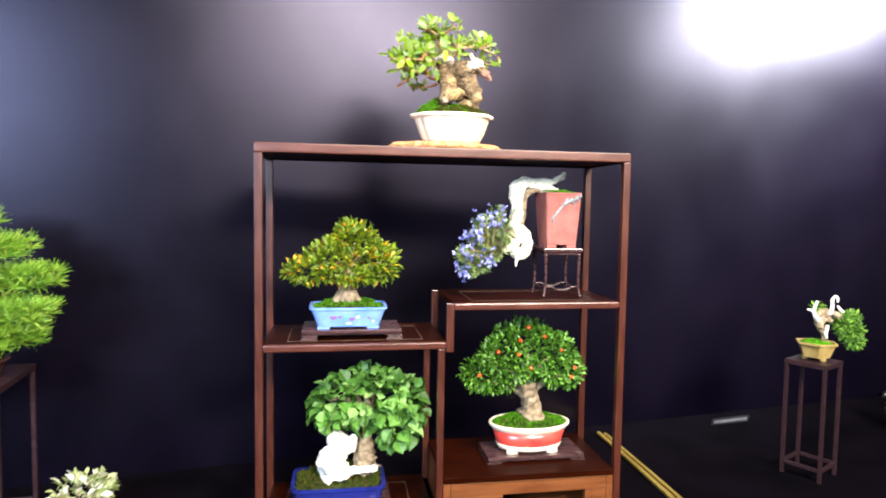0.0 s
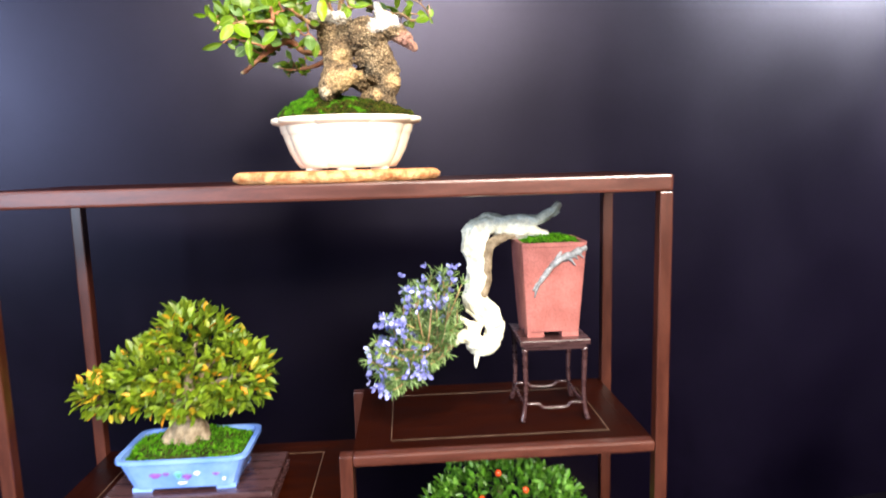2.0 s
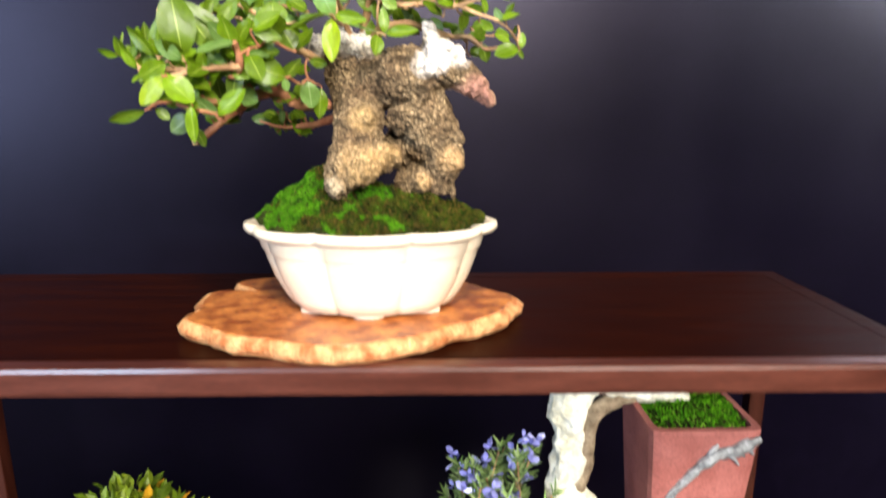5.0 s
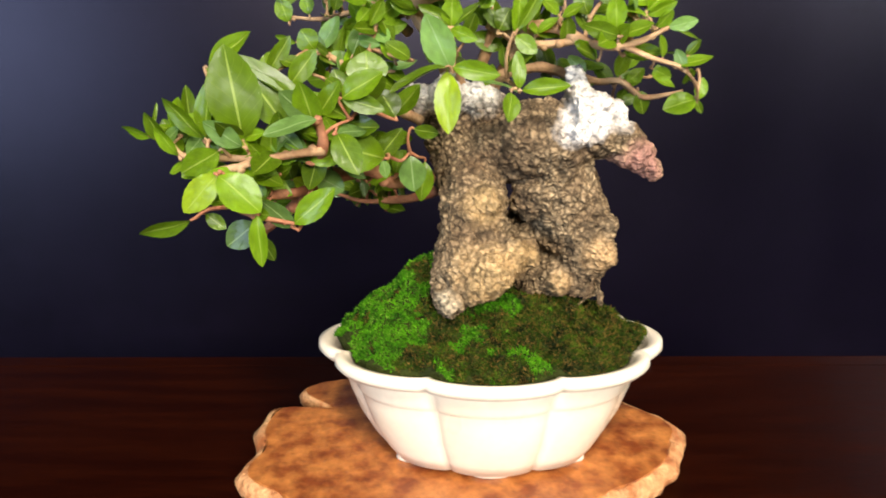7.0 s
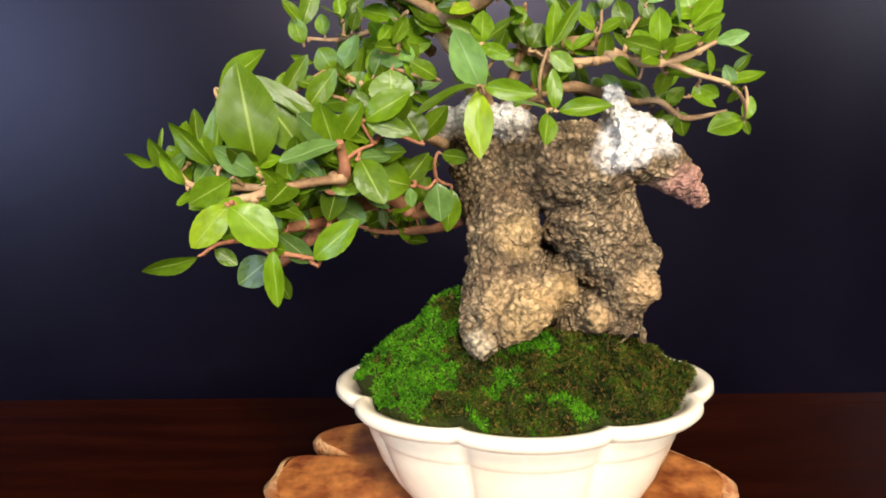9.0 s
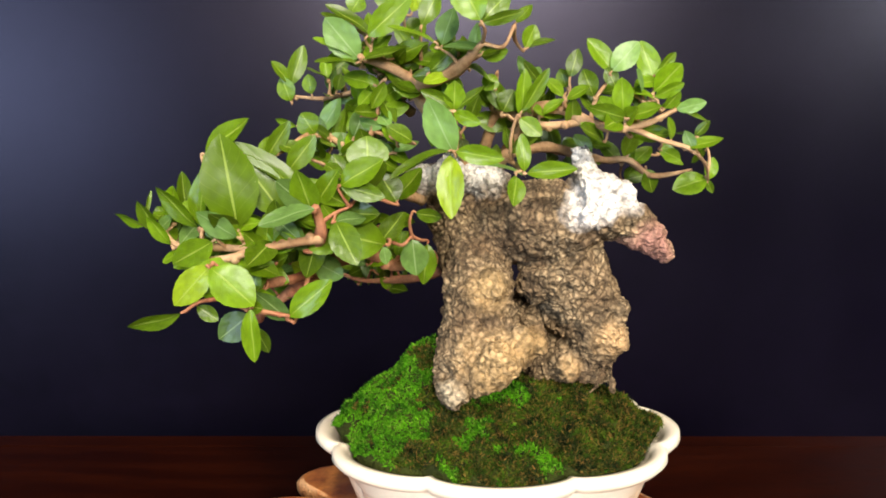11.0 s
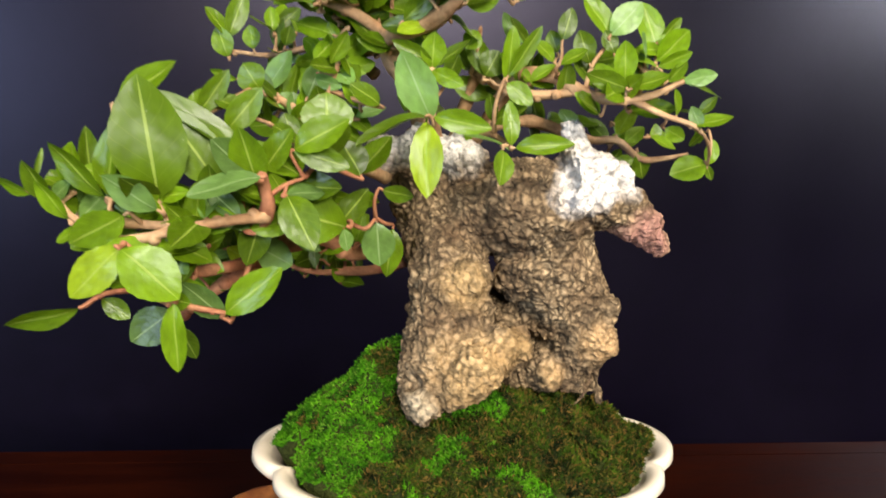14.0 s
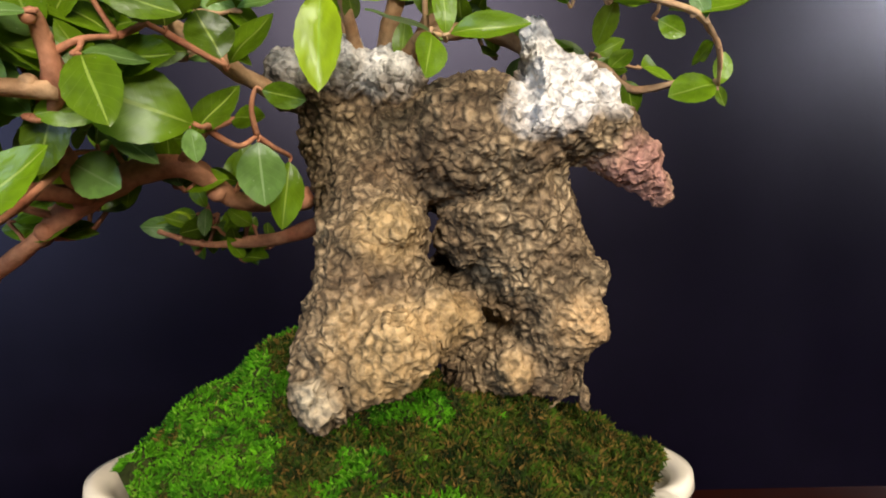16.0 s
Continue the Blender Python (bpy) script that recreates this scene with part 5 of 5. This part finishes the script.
for k in range(84):
    start = Vector((0.400, 1.498, 1.368)).lerp(Vector((0.310, 1.492, 1.310)), rng.random() ** 1.2)
    a, r = rng.uniform(0, 6.283), math.sqrt(rng.random())
    end = Vector((0.336, 1.490, 1.372)) + along * 0.108 * r * math.cos(a) + across * 0.050 * r * math.sin(a) + Vector((0, rng.uniform(-0.05, 0.045), 0))
    mid = start.lerp(end, 0.5) + Vector((0, rng.uniform(-0.012, 0.012), -0.006))
    tube(tw, [start, mid, end], [0.0020, 0.0014, 0.0008], 5, 4)
    tips.append((start, mid, end))
part("twig_mass", tw, TWIG, t5, smooth=True)
nv, nf, pv, pf = [], [], [], []
for s, m_, e in tips:
    for k in range(84):
        t = rng.uniform(0.35, 1.05)
        p = s.lerp(m_, t * 2) if t < 0.5 else m_.lerp(e, t * 2 - 1)
        axis = (e - s).normalized()
        out = Vector((rng.gauss(0, 1), rng.gauss(0, 1), rng.gauss(0, 1))).cross(axis).normalized()
        m = aim(p, out + axis * 0.8, Vector((0, -0.4, 1)), rng.uniform(0.6, 1.1))
        b_ = len(nv)
        nv += [m @ Vector(q) for q in ((-0.0011, 0, 0), (0.0011, 0, 0), (0.0010, 0.010, 0.0004), (0, 0.016, 0), (-0.0010, 0.010, 0.0004))]
        nf.append((b_, b_ + 1, b_ + 2, b_ + 3, b_ + 4))
    out_face = (e - Vector((0.37, 1.49, 1.36))).normalized()
    if rng.random() < 0.65 and (e - Vector((0.36, 1.49, 1.36))).dot(across) > 0.004:
        for f in range(rng.randint(2, 5)):
            c = e + Vector((rng.gauss(0, 0.008), rng.gauss(-0.006, 0.008), rng.gauss(0, 0.009)))
            for k in range(5):
                d = (out_face + Vector((rng.gauss(0, 0.9), rng.gauss(-0.4, 0.9), rng.gauss(0, 0.9)))).normalized()
                m = aim(c, d, Vector((rng.gauss(0, 1), -1, rng.gauss(0, 1))), rng.uniform(0.7, 1.2))
                b_ = len(pv)
                pv += [m @ Vector(q) for q in ((0, 0, 0), (-0.0028, 0.005, 0.0006), (-0.0015, 0.0095, 0), (0.0018, 0.0090, 0), (0.0028, 0.005, 0.0006))]
                pf.append((b_, b_ + 4, b_ + 3, b_ + 2, b_ + 1))
part("foliage", (nv, nf), LEAF_E, t5, "grey-green needle leaves", kind="stuff")
part("blossom", (pv, pf), PETAL, t5, "small lilac-blue flowers", kind="stuff")

# red pot tree with berries
low_stand(0.352, 0.606, 1.445, 1.560, BASE, 0.016, "low dark wood stand under the red pot")
Z3 = BASE + 0.016
rp = thing("bonsai_pot", (0.474, 1.503, Z3), "red glazed oval pot with a white rim", "pot", "bonsai pots")
el = ellipse(0.108, 0.068)
part("pot_body", shifted(lathe(bmesh.new(), [(0.70, 0.008), (0.74, 0.009), (0.80, 0.022), (0.905, 0.0595)], 72, el), (0.474, 1.503, Z3)), RED, rp, smooth=True)
part("pot_rim", shifted(lathe(bmesh.new(), [(0.885, 0.056), (0.91, 0.058), (0.985, 0.066), (1.0, 0.071), (0.99, 0.074), (0.94, 0.074), (0.92, 0.068), (0.86, 0.060)], 72, el), (0.474, 1.503, Z3)), CREAM, rp, "white glazed rim", True)
part("pot_band", shifted(lathe(bmesh.new(), [(0.715, 0.007), (0.765, 0.0085), (0.81, 0.0195), (0.80, 0.0205)], 72, el), (0.474, 1.503, Z3)), CREAM, rp, "white glazed lower band", True)
for sx in (-1, 1):
    for sy in (-1, 1):
        foot = lathe(bmesh.new(), [(1.0, 0.0002), (1.05, 0.002), (0.95, 0.0095)], 16, ellipse(0.016, 0.009))
        part("pot_foot", shifted(foot, (0.474 + sx * 0.052, 1.503 + sy * 0.032, Z3)), CREAM, rp, smooth=True)
t3 = simple_tree("bonsai_tree", (0.474, 1.503, Z3 + 0.065), "domed small-leaved bonsai with orange-red berries")
bed3 = part("moss_bed", shifted(mound(bmesh.new(), ellipse(0.100, 0.062), Z3 + 0.066, lambda x, y: 0.024 * max(0, 1 - (x / 0.105) ** 2 - (y / 0.065) ** 2), 0.97, 12, 60, 6, 0.006, 50), (0.474, 1.503, 0)), MOSS, t3, "", True)
part("moss", tufts(rng, on_skin(rng, bed3.data, 6000), 0.006, 0.0010), MOSS_BRIGHT, t3, "bright green moss", kind="stuff")
tk = bmesh.new()
tube(tk, [(0.478, 1.503, Z3 + 0.078), (0.480, 1.503, Z3 + 0.105), (0.472, 1.503, Z3 + 0.135), (0.466, 1.503, Z3 + 0.165), (0.462, 1.50, 1.05)], [0.036, 0.026, 0.024, 0.022, 0.014], 14, 5, 0.5)
for e in ((0.36, 1.50, 1.02), (0.56, 1.50, 1.03), (0.46, 1.50, 1.12), (0.40, 1.47, 1.06), (0.53, 1.53, 1.07)):
    tube(tk, [(0.466, 1.503, 0.975), ((e[0] + 0.466) / 2, e[1], (e[2] + 1.0) / 2), e], [0.012, 0.008, 0.003], 8, 4)
grown(part("trunk", tk, TRUNK, t3, "thick knotted trunk", True), 0.003, 0.010, 0.016, 1)
crown3 = [((0.455, 1.503, 1.100), (0.092, 0.073, 0.078)), ((0.368, 1.503, 1.038), (0.078, 0.060, 0.048)), ((0.545, 1.503, 1.050), (0.072, 0.060, 0.052)), ((0.415, 1.490, 1.082), (0.083, 0.068, 0.062)), ((0.505, 1.490, 1.090), (0.083, 0.068, 0.062))]
part("crown", leaf_cloud(rng, crown3, 5200, 0.0145, 0.0072, 0.2, 0.45), LEAF_C, t3, "small dark green leaves", kind="stuff")
for x, z in ((0.452, 1.166), (0.490, 1.145), (0.372, 1.108), (0.420, 1.104), (0.452, 1.070), (0.572, 1.064), (0.562, 1.042), (0.326, 1.050), (0.425, 1.138), (0.532, 1.112)):
    y = min(1.5 - r[1] * math.sqrt(max(0, 1 - ((x - c[0]) / r[0]) ** 2 - ((z - c[2]) / r[2]) ** 2)) for c, r in crown3)
    part("berry", blob(bmesh.new(), (x, y - 0.004, z), 0.0052, (1, 1, 0.95)), BERRY, t3, "", True)

# navy pot tree with white deadwood
ZL = TABLE_Z + 0.035
low_stand(-0.145, 0.110, 1.435, 1.565, ZL, 0.014, "low wooden stand under the navy pot")
Z4 = ZL + 0.014
np_ = thing("bonsai_pot", (-0.018, 1.50, Z4), "navy blue glazed rectangular bonsai pot", "pot", "bonsai pots")
part("pot_body", shifted(lathe(bmesh.new(), [(0.86, 0.003), (0.90, 0.006), (0.955, 0.040), (1.0, 0.043), (1.0, 0.050), (0.92, 0.050), (0.90, 0.04), (0.8, 0.03)], 72, round_box(0.114, 0.072, 9)), (-0.018, 1.50, Z4)), NAVY, np_)
for sx in (-1, 1):
    for sy in (-1, 1):
        block("pot_foot", -0.018 + sx * 0.08 - 0.014, -0.018 + sx * 0.08 + 0.014, 1.5 + sy * 0.048 - 0.01, 1.5 + sy * 0.048 + 0.01, Z4, Z4 + 0.0045, NAVY, np_, 0.001)
t4 = simple_tree("bonsai_tree", (-0.018, 1.50, Z4 + 0.045), "heart-leaved bonsai with white deadwood in a navy pot")
bed4 = part("moss_bed", shifted(mound(bmesh.new(), round_box(0.104, 0.062, 8), Z4 + 0.045, lambda x, y: 0.034 * max(0, 1 - (x / 0.115) ** 2 - (y / 0.072) ** 2), 0.98, 14, 60, 8, 0.012, 45), (-0.018, 1.50, 0)), MOSS, t4, "", True)
part("moss", tufts(rng, on_skin(rng, bed4.data, 6500), 0.007, 0.0011), MOSS_TUFT, t4, "green moss", kind="stuff")
dead = bmesh.new()
tube(dead, [(-0.020, 1.466, 0.804), (-0.035, 1.468, 0.841), (-0.020, 1.472, 0.876), (-0.032, 1.476, 0.911), (-0.036, 1.480, 0.941)], [0.036, 0.032, 0.025, 0.018, 0.006], 14, 5, 0.7)
tube(dead, [(-0.01, 1.470, 0.871), (0.012, 1.474, 0.884), (0.016, 1.478, 0.906)], [0.018, 0.016, 0.006], 10, 4, 0.6)
tube(dead, [(-0.02, 1.455, 0.816), (0.03, 1.448, 0.826), (0.075, 1.45, 0.828)], [0.016, 0.011, 0.009], 10, 4, 0.5)
grown(part("deadwood", dead, WHITEWOOD, t4, "white bleached deadwood", True), 0.003, 0.016, 0.02, 1)
tk = bmesh.new()
tube(tk, [(0.050, 1.495, 0.804), (0.045, 1.495, 0.846), (0.042, 1.50, 0.891), (0.055, 1.50, 0.946), (0.05, 1.50, 0.996)], [0.032, 0.026, 0.022, 0.014, 0.007], 12, 5, 0.5)
for e in ((-0.04, 1.49, 0.986), (0.15, 1.49, 0.956), (0.10, 1.52, 1.016), (0.0, 1.47, 1.016)):
    tube(tk, [(0.045, 1.50, 0.906), ((e[0] + 0.045) / 2, e[1], e[2]), e], [0.009, 0.006, 0.003], 8, 4)
grown(part("trunk", tk, TRUNK, t4, "brown trunk", True), 0.003, 0.010, 0.016, 1)
part("crown", leaf_cloud(rng, [((0.060, 1.49, 0.991), (0.085, 0.070, 0.068)), ((-0.020, 1.49, 0.981), (0.060, 0.055, 0.055)), ((0.135, 1.49, 0.971), (0.060, 0.060, 0.062)), ((0.125, 1.475, 0.916), (0.050, 0.040, 0.030))], 760, 0.032, 0.029, 0.0, 0.5, 0.35), LEAF_D, t4, "rounded heart-shaped leaves", kind="stuff")

# ---- the neighbours on the table ----


def post_stand(x, y, z1, half, turn, label):
    t = thing("tall_stand", (x, y, TABLE_Z), label, "stand", "tall stands")
    m = pose(x, y, 0, 0, 0, turn)

    def piece(name, *dims):
        part(name, box(bmesh.new(), *dims, 0.001, m), DIMWOOD, t)

    piece("top", -half, half, -half, half, z1 - 0.014, z1)
    for sx in (-1, 1):
        for sy in (-1, 1):
            a, b_ = sx * (half - 0.006), sy * (half - 0.006)
            piece("leg", a - 0.005, a + 0.005, b_ - 0.005, b_ + 0.005, TABLE_Z, z1 - 0.0145)
    for s in (-1, 1):
        a = s * (half - 0.006)
        piece("stretcher", -half + 0.012, half - 0.012, a - 0.004, a + 0.004, TABLE_Z + 0.030, TABLE_Z + 0.040)
        piece("stretcher", a - 0.004, a + 0.004, -half + 0.012, half - 0.012, TABLE_Z + 0.030, TABLE_Z + 0.040)
    return t


SX, SY, SZ = 1.365, 1.570, 1.034
post_stand(SX, SY, SZ, 0.058, 28, "tall slim dark wood stand with four legs")
hp = thing("bonsai_pot", (SX + 0.005, SY, SZ), "small ochre glazed hexagonal pot", "pot", "bonsai pots")


def hexagon(r):
    def f(t, s):
        a = (t % (math.pi / 3)) - math.pi / 6
        k = r * math.cos(math.pi / 6) / math.cos(a)
        return k * math.cos(t), k * math.sin(t)
    return f


part("pot_body", shifted(lathe(bmesh.new(), [(0.62, 0.010), (0.66, 0.011), (0.88, 0.046), (1.0, 0.049), (1.0, 0.054), (0.88, 0.054), (0.85, 0.045), (0.7, 0.04)], 48, hexagon(0.058)), (SX + 0.005, SY, SZ)), OCHRE, hp)
for k in range(3):
    a = k * 2.094 - 1.57
    part("pot_foot", shifted(lathe(bmesh.new(), [(0.7, 0.0), (1, 0.005), (1, 0.013)], 12, ellipse(0.010, 0.010)), (SX + 0.005 + 0.028 * math.cos(a), SY + 0.028 * math.sin(a), SZ)), OCHRE, hp)
t6 = simple_tree("bonsai_tree", (SX, SY, SZ + 0.05), "small juniper with curled white deadwood in an ochre pot")
part("moss_bed", shifted(mound(bmesh.new(), hexagon(0.049), SZ + 0.048, lambda x, y: 0.012 * max(0, 1 - (x / 0.05) ** 2 - (y / 0.05) ** 2), 1.0, 6, 36, 2, 0.006, 50), (SX + 0.005, SY, 0)), MOSS_BRIGHT, t6, "", True)
JX, JZ = SX + 0.005, SZ + 0.054
dead = bmesh.new()
tube(dead, [(JX + 0.012, SY - 0.01, JZ), (JX + 0.016, SY - 0.012, JZ + 0.025), (JX - 0.004, SY - 0.016, JZ + 0.048), (JX - 0.016, SY - 0.018, JZ + 0.068), (JX - 0.006, SY - 0.016, JZ + 0.088), (JX + 0.014, SY - 0.012, JZ + 0.090), (JX + 0.024, SY - 0.010, JZ + 0.070), (JX + 0.040, SY - 0.008, JZ + 0.062)], [0.008, 0.009, 0.010, 0.009, 0.009, 0.0095, 0.009, 0.007], 10, 5, 0.5)
blob(dead, (JX + 0.004, SY - 0.010, JZ + 0.066), 0.014, (1.1, 0.7, 1))
tube(dead, [(JX + 0.014, SY - 0.012, JZ + 0.086), (JX + 0.036, SY - 0.012, JZ + 0.088), (JX + 0.056, SY - 0.012, JZ + 0.076), (JX + 0.070, SY - 0.012, JZ + 0.066)], [0.009, 0.009, 0.008, 0.005], 10, 5, 0.6)
grown(part("trunk", dead, TRUNK, t6, "coiled tan trunk", True), 0.0022, 0.006, 0.010, 1)
jins = bmesh.new()
tube(jins, [(JX - 0.014, SY - 0.022, JZ + 0.066), (JX - 0.028, SY - 0.025, JZ + 0.078), (JX - 0.038, SY - 0.025, JZ + 0.094), (JX - 0.056, SY - 0.025, JZ + 0.100)], [0.007, 0.0065, 0.005, 0.0028], 8, 5, 0.4)
tube(jins, [(JX - 0.036, SY - 0.025, JZ + 0.092), (JX - 0.032, SY - 0.025, JZ + 0.108), (JX - 0.026, SY - 0.025, JZ + 0.124)], [0.005, 0.0042, 0.0036], 8, 4, 0.3)
tube(jins, [(JX + 0.022, SY - 0.020, JZ + 0.084), (JX + 0.027, SY - 0.022, JZ + 0.105), (JX + 0.026, SY - 0.022, JZ + 0.124), (JX + 0.034, SY - 0.022, JZ + 0.136), (JX + 0.043, SY - 0.022, JZ + 0.131), (JX + 0.044, SY - 0.022, JZ + 0.119)], [0.0065, 0.0052, 0.0044, 0.0042, 0.0038, 0.0028], 8, 5, 0.3)
tube(jins, [(JX + 0.066, SY - 0.020, JZ + 0.090), (JX + 0.056, SY - 0.020, JZ + 0.097), (JX + 0.047, SY - 0.020, JZ + 0.108)], [0.0045, 0.0042, 0.0026], 8, 4, 0.3)
tube(jins, [(JX + 0.016, SY - 0.022, JZ + 0.052), (JX + 0.010, SY - 0.022, JZ + 0.030), (JX + 0.016, SY - 0.020, JZ + 0.014)], [0.005, 0.006, 0.004], 8, 4, 0.4)
part("deadwood", jins, WHITEWOOD, t6, "slender curled white deadwood", True)
part("crown", leaf_cloud(rng, [((JX + 0.076, SY - 0.01, JZ + 0.052), (0.026, 0.026, 0.022)), ((JX + 0.104, SY - 0.01, JZ + 0.030), (0.034, 0.030, 0.030)), ((JX + 0.100, SY - 0.01, JZ + 0.068), (0.026, 0.024, 0.020)), ((JX + 0.118, SY - 0.01, JZ + 0.000), (0.024, 0.024, 0.018)), ((JX + 0.006, SY + 0.01, JZ + 0.100), (0.014, 0.014, 0.010))], 2000, 0.014, 0.0038, 0.0, 0.8), LEAF_F, t6, "fresh green scale foliage", kind="stuff")

# pine that shows at the edge of the rack's other side
QX, QY, QZ = -0.86, 1.50, 1.065
post_stand(QX, QY, QZ, 0.115, 6, "tall slim dark wood stand under the pine")
pp = thing("bonsai_pot", (QX, QY, QZ), "dark brown oval bonsai pot", "pot", "bonsai pots")
part("pot_body", shifted(lathe(bmesh.new(), [(0.80, 0.0), (0.84, 0.004), (0.95, 0.035), (1, 0.038), (1, 0.043), (0.92, 0.043), (0.85, 0.035)], 40, ellipse(0.10, 0.07)), (QX, QY, QZ)), DARKWOOD, pp, smooth=True)
t7 = simple_tree("bonsai_tree", (QX, QY, QZ + 0.04), "bright green pine bonsai with layered needle pads")
part("moss_bed", shifted(mound(bmesh.new(), ellipse(0.09, 0.062), QZ + 0.036, lambda x, y: 0.012, 1.0, 5, 30, 3, 0.006), (QX, QY, 0)), MOSS, t7, "", True)
tk = bmesh.new()
tube(tk, [(QX, QY, QZ + 0.04), (QX - 0.02, QY, QZ + 0.10), (QX + 0.02, QY, QZ + 0.17), (QX, QY, QZ + 0.27), (QX - 0.02, QY, QZ + 0.33)], [0.026, 0.022, 0.018, 0.012, 0.005], 12, 5, 0.5)
pads = [(0.085, 0.0, 0.085, 0.10), (0.12, -0.02, 0.145, 0.10), (0.10, 0.02, 0.215, 0.11), (0.06, -0.01, 0.285, 0.10), (0.0, 0.0, 0.345, 0.09), (-0.10, 0.0, 0.14, 0.10), (-0.10, 0.0, 0.24, 0.10), (0.02, -0.05, 0.20, 0.09), (0.04, -0.06, 0.11, 0.08)]
nv, nf = [], []
for dx, dy, dz, r in pads:
    c = Vector((QX + dx, QY + dy, QZ + dz))
    tube(tk, [(QX, QY, QZ + dz * 0.8), c - Vector((dx * 0.4, 0, 0.015)), c - Vector((0, 0, 0.012))], [0.009, 0.006, 0.003], 7, 4, 0.3)
    for k in range(115):
        hub = c + Vector((rng.uniform(-1, 1) * r * 0.75, rng.uniform(-1, 1) * r * 0.6, rng.uniform(-0.1, 0.25) * r))
        for j in range(24):
            d = Vector((rng.gauss(0, 0.7), rng.gauss(0, 0.7), rng.gauss(0.55, 0.5))) + (hub - c) * 7
            m = aim(hub, d, Vector((rng.gauss(0, 1), -1, rng.gauss(0, 1))), rng.uniform(0.7, 1.15))
            b_ = len(nv)
            nv += [m @ Vector(q) for q in ((-0.0009, 0, 0), (0.0009, 0, 0), (0.0006, 0.026, 0), (0, 0.032, 0), (-0.0006, 0.026, 0))]
            nf.append((b_, b_ + 1, b_ + 2, b_ + 3, b_ + 4))
part("trunk", tk, TRUNK, t7, "rough pine trunk", True)
part("foliage", (nv, nf), LEAF_G, t7, "bright green needles", kind="stuff")


def accent(x, y, mat, label, leaf_label, r=0.045, dish=NAVY):
    """A small companion plant in a shallow dish."""
    t = thing("accent_plant", (x, y, TABLE_Z), label, "plant", "accent plants")
    part("dish", shifted(lathe(bmesh.new(), [(0.7, 0.0), (0.8, 0.003), (1, 0.028), (0.94, 0.028), (0.8, 0.02)], 32, ellipse(r * 0.8, r * 0.8)), (x, y, TABLE_Z)), dish, t, smooth=True)
    stems = bmesh.new()
    for k in range(9):
        a = k * 0.7
        tube(stems, [(x, y, TABLE_Z + 0.02), (x + 0.4 * r * math.cos(a), y + 0.4 * r * math.sin(a), TABLE_Z + 0.06), (x + 0.7 * r * math.cos(a), y + 0.7 * r * math.sin(a), TABLE_Z + 0.09)], [0.0015, 0.0012, 0.001], 5, 3)
    part("stalk_tuft", stems, TWIG, t)
    part("foliage", leaf_cloud(rng, [((x, y, TABLE_Z + 0.085), (r, r, 0.040)), ((x, y, TABLE_Z + 0.055), (r * 0.9, r * 0.9, 0.03))], 260, 0.026, 0.015, 0.3, 0.6), mat, t, leaf_label, kind="stuff")


accent(-0.62, 1.52, LEAF_H, "small variegated companion plant in a shallow dish", "cream and green variegated leaves", 0.062)
accent(1.98, 1.84, LEAF_F, "small green companion plant in a shallow dish", "fresh green leaves", 0.045)
